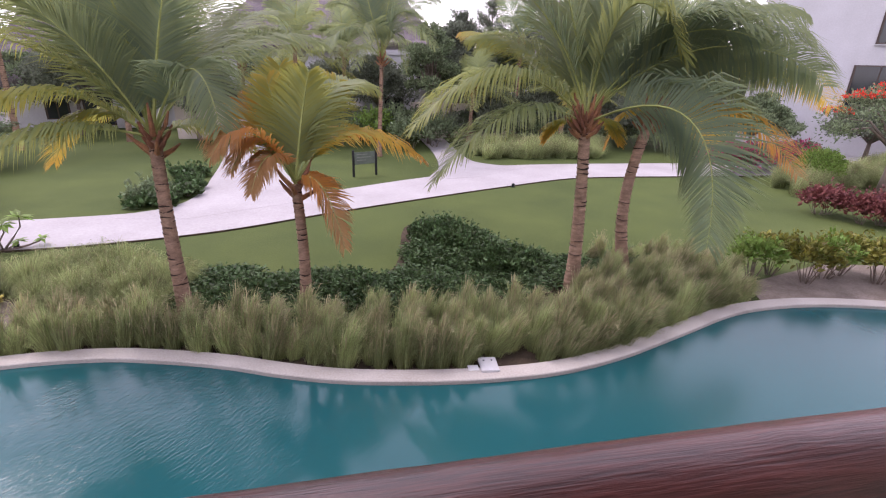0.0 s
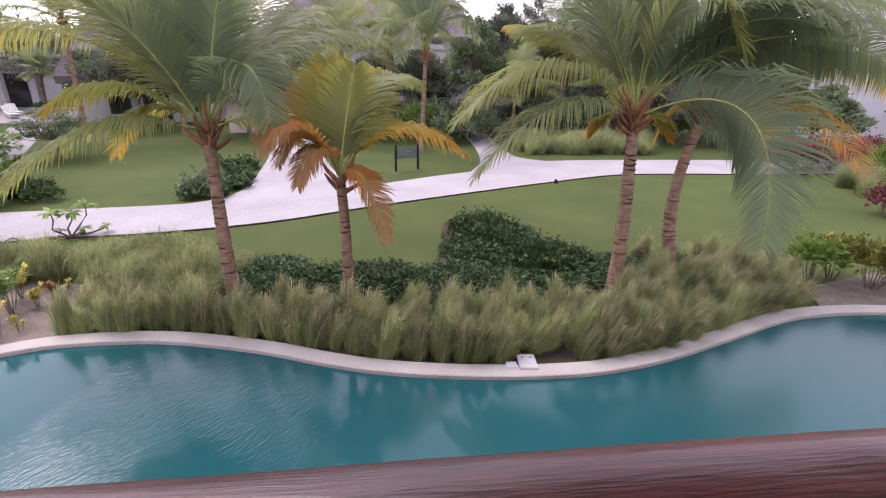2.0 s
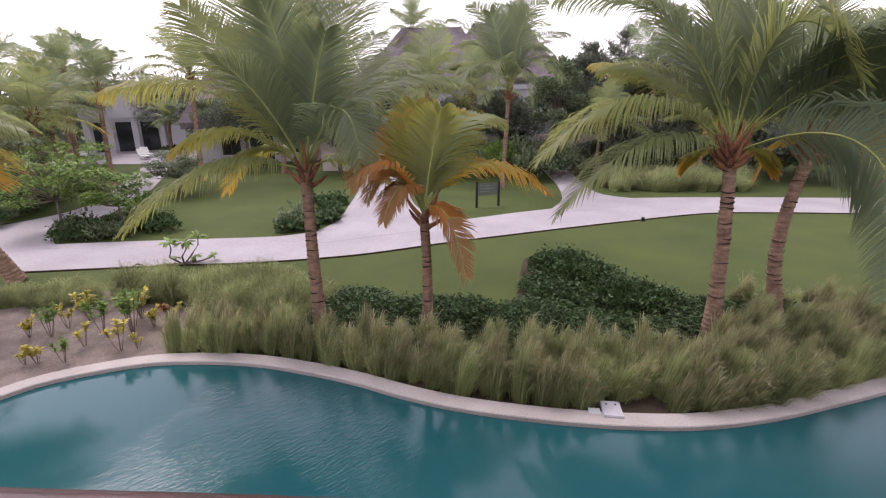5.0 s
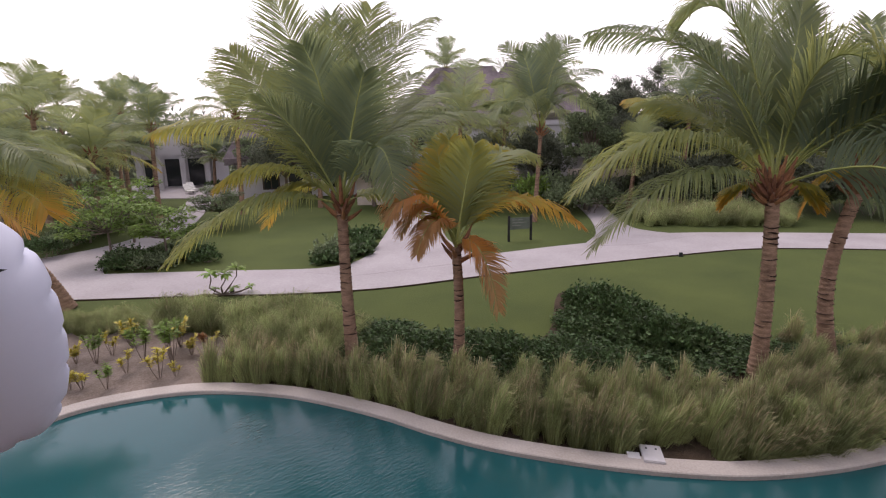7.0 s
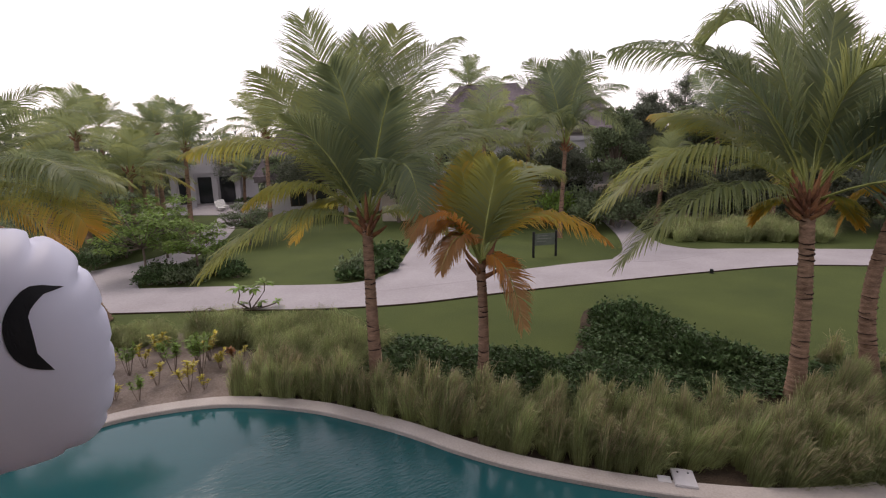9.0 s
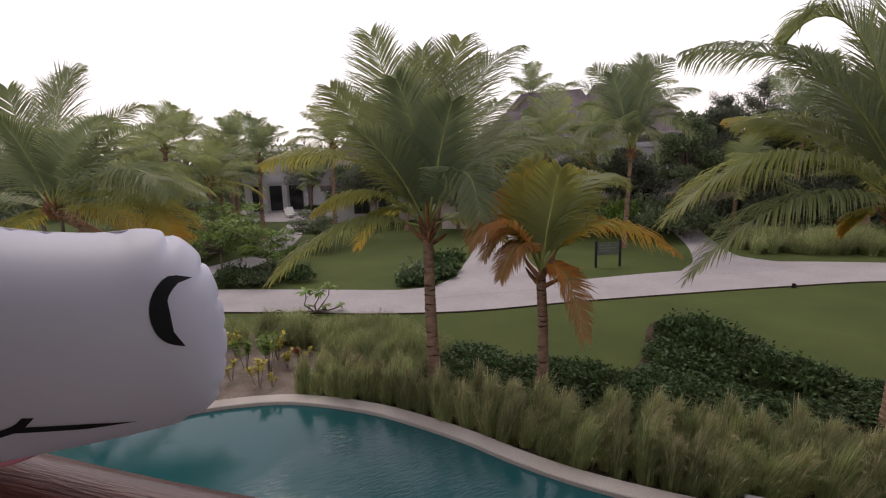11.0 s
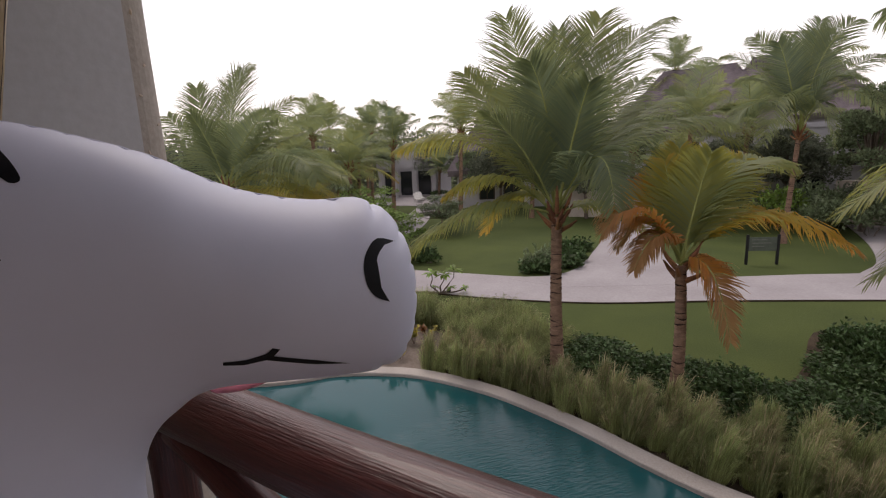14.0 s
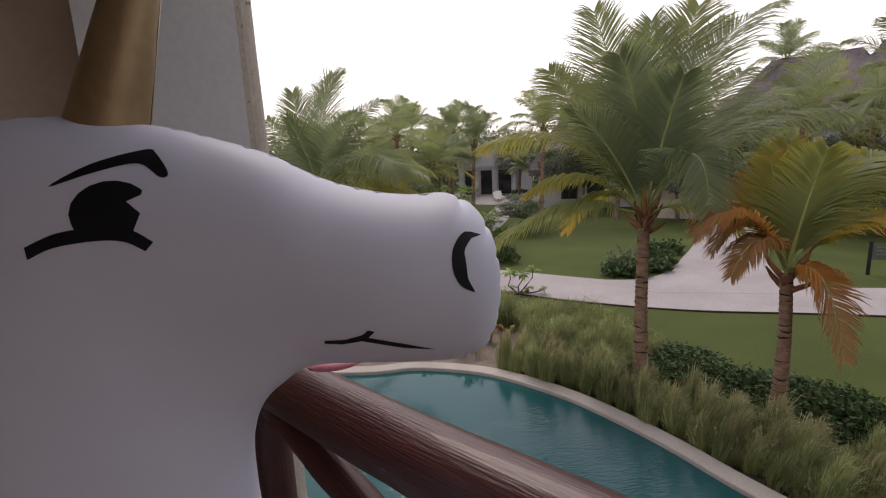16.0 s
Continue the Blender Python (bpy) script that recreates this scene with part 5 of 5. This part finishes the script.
villa((-27.5, 38.0, 0), 36, 11, 9, 3.2, 7.4, "white villa under a steep low-eaved thatched roof", 3, ((-3.5, -2.3, 0.8, 2.3), (1, 2.4, 0.8, 2.3), (-1.4, 0.2, 0.3, 2.4)))
villa((11.5, 52.0, 0), -10, 13, 9, 6.0, 5.0, "white villa under a tall thatched hip roof", 4, ((-4, -2.8, 3.4, 4.8), (1.5, 2.7, 3.4, 4.8)))
villa((26.6, 38.6, 0), -28, 10, 9, 10.5, 0, "tall plain white modern villa with dark windows", 5, ((1.3, 2.6, 7.0, 8.8), (0.6, 3.2, 3.0, 5.6)))
# garden wall with a gateway at the end of the fork
th = empty("garden_wall", (-14.2, 32.0, 0), "beige rendered garden wall beside the path", "wall", rz=20)
part("wall", a_box((-4, 0, 0), (0.6, 0.3, 2.6), 0.02), STUCCO, th)
part("pier", a_box((0.62, -0.1, 0), (1.1, 0.4, 3.0), 0.02), STUCCO, th)
th = empty("garden_wall", (-0.5, 36.0, 0), "beige rendered garden wall beside the path", "wall", rz=8)
part("wall", a_box((-3.2, 0, 0), (3.4, 0.3, 2.4), 0.02), STUCCO, th)
part("pier", a_box((3.42, -0.1, 0), (3.9, 0.4, 2.8), 0.02), WHITE, th)

# colonnade pavilion on the terrace
th = empty("pavilion", (-41.8, 36.6, 0), "white colonnaded terrace pavilion with a balcony", "pavilion", rz=46)
for x in (-3.4, -1.7, 0.4, 2.6):
    part("column", a_box((x - 0.25, -0.25, 0), (x + 0.25, 0.25, 3.4), 0.03), WHITE, th)
part("lintel", a_box((-3.8, -0.35, 3.4), (3.0, 0.35, 4.3), 0.03), WHITE, th)
part("back_wall", a_box((-3.8, 3.6, 0), (4.6, 3.9, 5.8)), WHITE, th)
# dark panels put in for the shaded depth behind the columns
for x in (-2.55, -0.65, 1.5):
    part("shade_panel", a_box((x - 0.75, 3.54, 0.05), (x + 0.75, 3.597, 2.9), 0.01), PANE, th, "dark panel standing for the shade between the columns")
part("balcony_slab", a_box((0.9, -0.9, 4.31), (3.6, 3.5, 4.5), 0.02), WHITE, th)
for i in range(11):
    part("baluster", a_box((0.98 + 0.255 * i, -0.86, 4.5), (1.04 + 0.255 * i, -0.8, 5.3)), DARKWOOD, th)
part("handrail", a_box((0.9, -0.88, 5.3), (3.6, -0.78, 5.38)), DARKWOOD, th)
part("tower_wall", a_box((3.1, -0.3, 0), (4.6, 3.5, 4.3), 0.03), WHITE, th)


def lounger(at, rz):
    th = empty("sun_lounger", at, "white reclining sun lounger on the terrace", "lounger", "sun loungers", rz)
    part("frame", a_box((-0.32, -0.9, 0.28), (0.32, 0.45, 0.34), 0.01), FABRIC, th)
    bm = a_box((-0.32, 0, -0.03), (0.32, 0.8, 0.03), 0.01)
    part("backrest", bm, FABRIC, th, m=pose(0, 0.46, 0.33, 38))
    for x in (-0.27, 0.27):
        for y in (-0.8, 0.4):
            part("leg", a_box((x - 0.03, y - 0.03, 0), (x + 0.03, y + 0.03, 0.28)), FABRIC, th)


lounger((-36.9, 33.2, 0.04), 60)
lounger((-38.1, 34.6, 0.04), 60)
th = empty("planter", (-34.6, 34.2, 0.04), "low white planter box with clipped greenery", "planter", rz=45)
part("box", a_box((-1.1, -0.6, 0), (1.1, 0.6, 0.7), 0.03), WHITE, th)
verts, faces = [], []
dome(verts, faces, random.Random(3), (0, 0, 0.75), (1.0, 0.5, 0.4), 700, 0.14)
raw("greenery", verts, faces, LEAF_DARK, th)


# ---- balcony ----
FLOOR = 3.0
RA, RD, RZ, RR = 0.231, 0.88, 3.968, 0.108
RDIR, RN = Vector((math.cos(RA), math.sin(RA), 0)), Vector((-math.sin(RA), math.cos(RA), 0))


def rail_at(x, z=RZ):
    s = (x + RD * math.sin(RA)) / math.cos(RA)
    p = RD * RN + s * RDIR
    return Vector((p.x, p.y, z))


def log_bm(length, rad, seed, knots=6, sides=28, rings=90, taper=0.0):
    """A peeled log along x: not quite straight, with knots and a wavering skin."""
    r = random.Random(seed)
    ks = [(r.uniform(0, length), r.uniform(0, 6.28), r.uniform(0.006, 0.012)) for i in range(knots)]
    bm, prev = bmesh.new(), None
    for i in range(rings + 1):
        x = length * i / rings
        cy, cz = 0.008 * math.sin(x * 1.7 + seed), 0.007 * math.sin(x * 1.3 + 2 * seed)
        ring = []
        for k in range(sides):
            a = 2 * math.pi * k / sides
            q = rad * (1 - taper * i / rings) + 0.0035 * noise.noise((x * 2.5, math.cos(a) * 2, math.sin(a) * 2 + seed)) + 0.0018 * noise.noise((x * 14, a * 3, seed))
            for kx, ka, kh in ks:
                da = (a - ka + math.pi) % (2 * math.pi) - math.pi
                q += kh * math.exp(-((x - kx) / 0.05) ** 2 - (da / 0.3) ** 2)
            ring.append(bm.verts.new((x, cy + math.cos(a) * q, cz + math.sin(a) * q)))
        if prev:
            for k in range(sides):
                bm.faces.new((prev[k], prev[(k + 1) % sides], ring[(k + 1) % sides], ring[k]))
        else:
            bm.faces.new(ring[::-1])
        prev = ring
    bm.faces.new(prev)
    return bm


rail = empty("log_balustrade", rail_at(-2.24, FLOOR), "dark red varnished log balustrade of the balcony", "balustrade", rz=math.degrees(RA))
part("handrail", log_bm(7.2, RR, 2, 9), LOG, rail, "varnished log with pale wear and a painted highlight along its crest", smooth=True, m=pose(0, 0, RZ - FLOOR))
part("bottom_rail", log_bm(7.2, 0.07, 4, 5), LOG, rail, smooth=True, m=pose(0, 0, 0.16))
for i, x in enumerate((0.45, 2.45, 4.45, 6.45)):
    part("post", log_bm(0.9, 0.08, 6 + i, 3, 20, 24), LOG, rail, smooth=True, m=pose(x, 0, 0.0, 0, -90, 0))
for i in range(4):
    x = 0.55 + 2.0 * i
    if i < 3:
        part("brace", log_bm(1.98, 0.06, 11 + i, 3, 18, 30), LOG, rail, smooth=True, m=pose(x, 0.0, 0.86, 0, 20.5, 0))
        part("brace", log_bm(1.98, 0.06, 15 + i, 3, 18, 30), LOG, rail, smooth=True, m=pose(x, 0.06, 0.2, 0, -20.5, 0))


def plan(x, off):
    p = rail_at(x, 0) + RN * off
    return (p.x, p.y)


slab("balcony_floor", [plan(-2.9, 0.25), plan(5.2, 0.25), plan(5.2, -3.2), plan(-2.9, -3.2)], FLOOR - 0.25, FLOOR, STUCCO, "beige balcony floor slab", "floor")
# added ceiling out of view; its edge passes the rail to shade the unicorn
slab("ceiling", [plan(-2.9, 0.1), plan(5.2, 0.1), plan(5.2, -3.4), plan(-2.9, -3.4)], 6.0, 6.2, WHITE, "unseen white ceiling added over the balcony", "ceiling")
slab("wall_house", [plan(-4.5, -3.2), plan(9, -3.2), plan(9, -3.5), plan(-4.5, -3.5)], 0, 8, TAN, "tan rendered house wall behind the balcony", "wall")
slab("wall_under", [plan(-12, 0.05), plan(22, 0.05), plan(22, -0.2), plan(-12, -0.2)], 0, FLOOR - 0.25, STUCCO, "beige house wall under the balcony", "wall")


def pier_wall():
    """The side wall at the balcony's end, its free edge rounded and chipped."""
    bm = bmesh.new()
    x0, x1, y0, y1, ch = -2.62, -2.2, 0.075, 0.745, 0.1
    outline = [(x0, y0), (x1, y0), (x1, y1 - ch)] + [(x1 - ch + ch * math.cos(a), y1 - ch + ch * math.sin(a)) for a in [radians(k) for k in (15, 30, 45, 60, 75, 90)]] + [(x0, y1)]
    rows = []
    for i in range(33):
        z = 0.0 + 8.0 * i / 32
        rows.append([bm.verts.new((x + (0.006 * noise.noise((x * 4, y * 6, z * 5)) if y > y1 - ch else 0), y + (0.012 * noise.noise((y * 3, z * 4, 1)) if y > y1 - ch else 0), z)) for x, y in outline])
    n = len(outline)
    for a, b in zip(rows, rows[1:]):
        for k in range(n):
            f = bm.faces.new((a[k], a[(k + 1) % n], b[(k + 1) % n], b[k]))
            f.material_index = 1 if 2 <= k <= n - 2 else 0
    bm.faces.new(rows[-1])
    w = part("wall_pier", bm, [GREY_PLASTER, STUCCO])
    tagged(w, "grey plastered side wall with a chipped beige corner", "wall", kind="structure")
    r = random.Random(4)
    for i in range(12):
        z = 4.6 + 0.95 * r.random()
        a = radians(r.uniform(5, 60))
        c = Vector((x1 - ch + (ch + 0.002) * math.cos(a), y1 - ch + (ch + 0.002) * math.sin(a), z))
        q = bmesh.new()
        bmesh.ops.create_icosphere(q, subdivisions=1, radius=1, matrix=Matrix.LocRotScale(c, Euler((r.random(), r.random(), a)), (0.004, r.uniform(0.004, 0.008), r.uniform(0.006, 0.022))))
        part("chip", q, TAN, w)


pier_wall()
slab("wall_side", [(-3.9, -3.2), (-2.62, -3.2), (-2.62, 0.075), (-3.9, 0.075)], 0, 8, TAN, "tan rendered side wall in the balcony's shade", "wall")


# ---- inflatable unicorn ----
AX = Vector((0.334, 0.942, 0)).normalized()
NX = Vector((AX.y, -AX.x, 0))
MID = -0.765


def uz(u, z, k=0.0):
    """A point in the animal's own plane: u along the head, z up, k towards its left cheek."""
    return AX * u + NX * (MID + k) + Vector((0, 0, z))


# upper and lower outline and half width, from nose to neck foot
SECTIONS = [((0.408, 4.565), (0.405, 4.53), 0.03), ((0.4, 4.632), (0.398, 4.462), 0.08), ((0.374, 4.68), (0.374, 4.414), 0.115), ((0.331, 4.704), (0.325, 4.403), 0.14), ((0.259, 4.706), (0.24, 4.413), 0.152), ((0.181, 4.72), (0.165, 4.424), 0.155), ((0.109, 4.746), (0.1, 4.432), 0.153), ((0.042, 4.783), (0.058, 4.428), 0.15), ((-0.038, 4.812), (0.026, 4.408), 0.148), ((-0.12, 4.834), (0.0, 4.387), 0.148), ((-0.233, 4.849), (-0.02, 4.357), 0.15), ((-0.343, 4.83), (-0.033, 4.32), 0.156), ((-0.463, 4.735), (-0.04, 4.28), 0.168), ((-0.543, 4.565), (-0.042, 4.22), 0.18), ((-0.583, 4.36), (-0.04, 4.14), 0.19), ((-0.6, 4.06), (-0.03, 3.99), 0.2), ((-0.62, 3.6), (0.0, 3.6), 0.22), ((-0.67, 3.15), (0.06, 3.15), 0.26)]


def skin_bm():
    rows = spline([(*a, *b, w) for a, b, w in SECTIONS], 9)
    bm, prev, sides = bmesh.new(), None, 72
    for i, (ua, za, ub, zb, w) in enumerate(rows):
        c, h = ((ua + ub) / 2, (za + zb) / 2), ((ua - ub) / 2, (za - zb) / 2)
        ring = []
        for k in range(sides):
            a = 2 * math.pi * k / sides
            ca, sa = math.cos(a), math.sin(a)
            u, z, k = c[0] + h[0] * ca, c[1] + h[1] * ca, w * math.copysign(abs(sa) ** 0.9, sa)
            # dimples where the seam round the nose is gathered
            fi = math.atan2(z - 4.55, u - 0.22)
            if u > 0.22 and abs(k) < 0.12:
                deep = 0.017 * max(0.0, math.cos(fi * 22 + 0.9 * math.sin(3 * fi))) ** 4 * (1 - abs(k) / 0.12) * max(0.0, min(1.0, (u - 0.27) / 0.07))
                u, z = u - deep * math.cos(fi), z - deep * math.sin(fi)
            elif abs(k) < 0.05 and ca > 0:
                z -= 0.0025 * max(0.0, math.sin(u * 190)) ** 3 * (1 - abs(k) / 0.05)
            ring.append(bm.verts.new(uz(u, z, k)))
        if prev:
            for k in range(sides):
                bm.faces.new((prev[k], prev[(k + 1) % sides], ring[(k + 1) % sides], ring[k]))
        else:
            bm.faces.new(ring[::-1])
        prev = ring
    bm.faces.new(prev)
    return bm


def mark(name, parent, shape, tree, label):
    """A flat printed shape laid onto the near cheek."""
    bm = bmesh.new()
    pts = spline(shape, 1, True) if len(shape) < 3 else shape
    f = bm.faces.new([bm.verts.new((u, 0, z)) for u, z in pts])
    bmesh.ops.triangulate(bm, faces=[f])
    for k in range(3):
        bmesh.ops.subdivide_edges(bm, edges=[e for e in bm.edges if e.calc_length() > 0.012], cuts=1)
        bmesh.ops.triangulate(bm, faces=bm.faces[:])
    for v in bm.verts:
        o = uz(v.co.x, v.co.z, 0.6)
        hit, nor, idx, dist = tree.ray_cast(o, -NX)
        v.co = (hit if hit else uz(v.co.x, v.co.z, 0.1)) + NX * 0.0009
    part(name, bm, INK, parent, label)


def arc(cx, cz, rx, rz_, a0, a1, n=9):
    return [(cx + rx * math.cos(radians(a0 + (a1 - a0) * i / (n - 1))), cz + rz_ * math.sin(radians(a0 + (a1 - a0) * i / (n - 1)))) for i in range(n)]


uni = empty("inflatable_unicorn", uz(-0.35, FLOOR), "white inflatable unicorn pool float with a gold horn on the balcony", "pool float")
unparent = uni.matrix_basis.inverted()
bm = skin_bm()
from mathutils.bvhtree import BVHTree
cheek = BVHTree.FromBMesh(bm)
neck = part("head_and_neck", bm, VINYL, None, smooth=True)
brow = spline([(-0.215, 4.754), (-0.17, 4.78), (-0.112, 4.796), (-0.098, 4.79), (-0.083, 4.764), (-0.093, 4.759), (-0.118, 4.778), (-0.166, 4.769)], 4, True)
eye = arc(-0.148, 4.719, 0.046, 0.039, 200, 40) + [(-0.114, 4.738), (-0.141, 4.727), (-0.116, 4.715), (-0.126, 4.692), (-0.186, 4.694)]
lid = spline([(-0.242, 4.684), (-0.208, 4.698), (-0.161, 4.702), (-0.129, 4.696), (-0.104, 4.678)], 4) + spline([(-0.114, 4.667), (-0.136, 4.681), (-0.166, 4.685), (-0.211, 4.681), (-0.24, 4.669)], 4)
nostril = spline([(0.357, 4.641), (0.326, 4.65), (0.304, 4.634), (0.295, 4.612), (0.297, 4.587), (0.309, 4.568), (0.331, 4.556)], 3) + spline([(0.319, 4.58), (0.314, 4.603), (0.321, 4.626), (0.336, 4.639)], 3)
mouth = spline([(0.095, 4.51), (0.125, 4.508), (0.148, 4.513), (0.158, 4.521)], 3) + [(0.168, 4.517), (0.159, 4.507), (0.215, 4.486), (0.268, 4.463)] + [(0.215, 4.477), (0.149, 4.502), (0.12, 4.499), (0.095, 4.504)]
for nm, sh, lb in (("brow", brow, "printed black eyebrow"), ("eye", eye, "printed black eye with a notch"), ("eyelash", lid, "printed black lower lashes"), ("nostril", nostril, "printed black crescent nostril"), ("mouth", mouth, "printed thin black smile")):
    mark(nm, None, sh, cheek, lb)
# gold horn, slightly creased, with a side seam
bm, prev = bmesh.new(), None
for i in range(25):
    s = i / 24
    c = uz(-0.184 + 0.16 * s, 4.82 + 0.5 * s)
    q = 0.056 * (1 - s) ** 0.92 + 0.002
    ring = [bm.verts.new(c + (AX * math.cos(a) + NX * math.sin(a)) * q * (1 + 0.02 * noise.noise((s * 9, math.cos(a) * 2, math.sin(a) * 2)))) for a in [2 * math.pi * k / 24 for k in range(24)]]
    if prev:
        for k in range(24):
            bm.faces.new((prev[k], prev[(k + 1) % 24], ring[(k + 1) % 24], ring[k]))
    prev = ring
bm.faces.new(prev)
part("horn", bm, GOLD, None, "gold vinyl horn", smooth=True)
bm = bmesh.new()
tube(bm, [uz(-0.184 + 0.16 * s + 0.057 * (1 - s) ** 0.92, 4.822 + 0.5 * s) for s in [i / 12 for i in range(13)]], [0.0022] * 13, 6)
part("horn_seam", bm, DARKWOOD, None, smooth=True)
# welded seam along the crest of the head
crest = spline([(*a, *b, w) for a, b, w in SECTIONS], 8)[24:92]
rr = random.Random(2)
bm = bmesh.new()
tube(bm, [uz(c[0], c[1], 0.0) + Vector((0, 0, 0.0007 * abs(math.sin(i * 1.35)) - 0.0016)) for i, c in enumerate(crest)], [0.0012 + 0.0012 * rr.random() for c in crest], 6)
part("seam", bm, VINYL, None, "gathered welded seam", smooth=True)
# the last pink piece stands in for an unidentified pink smear under the chin
for nm, mt, u, z, k, sc, lb in (("ear", VINYL, -0.45, 4.83, 0.1, (0.05, 0.035, 0.1), ""), ("ear", VINYL, -0.45, 4.83, -0.1, (0.05, 0.035, 0.1), ""), ("mane", PALE_BLUE, -0.53, 4.76, 0.05, (0.09, 0.13, 0.14), "pale blue inflated mane"), ("mane", PINK, -0.62, 4.5, 0.03, (0.09, 0.13, 0.16), "pink inflated mane"), ("chin_blob", PINK, 0.115, 4.33, -0.2, (0.06, 0.03, 0.012), "small unidentified pink piece under the chin")):
    bm = bmesh.new()
    bmesh.ops.create_uvsphere(bm, u_segments=20, v_segments=12, radius=1, matrix=Matrix.LocRotScale(uz(u, z, k), Euler((0, 0, math.atan2(AX.y, AX.x))), sc))
    part(nm, bm, mt, None, lb, smooth=True)
bm = bmesh.new()
prev, first = None, None
for i in range(48):
    a = 2 * math.pi * i / 48
    ring = [bm.verts.new(uz(-0.95 + (0.72 + 0.21 * math.cos(b)) * math.cos(a), FLOOR + 0.21 + 0.21 * math.sin(b), (0.5 + 0.21 * math.cos(b)) * math.sin(a) - 0.12)) for b in [2 * math.pi * k / 18 for k in range(18)]]
    if prev:
        for k in range(18):
            bm.faces.new((prev[k], prev[(k + 1) % 18], ring[(k + 1) % 18], ring[k]))
    else:
        first = ring
    prev = ring
for k in range(18):
    bm.faces.new((prev[k], prev[(k + 1) % 18], first[(k + 1) % 18], first[k]))
part("swim_ring", bm, VINYL, None, "white inflated ring body", smooth=True)
for ob in scene.objects:
    if ob.type == "MESH" and ob.parent is None and ob.name.split(".")[0] in ("head_and_neck", "brow", "eye", "eyelash", "nostril", "mouth", "horn", "horn_seam", "seam", "ear", "mane", "chin_blob", "swim_ring"):
        ob.parent = uni
        ob.matrix_basis = unparent
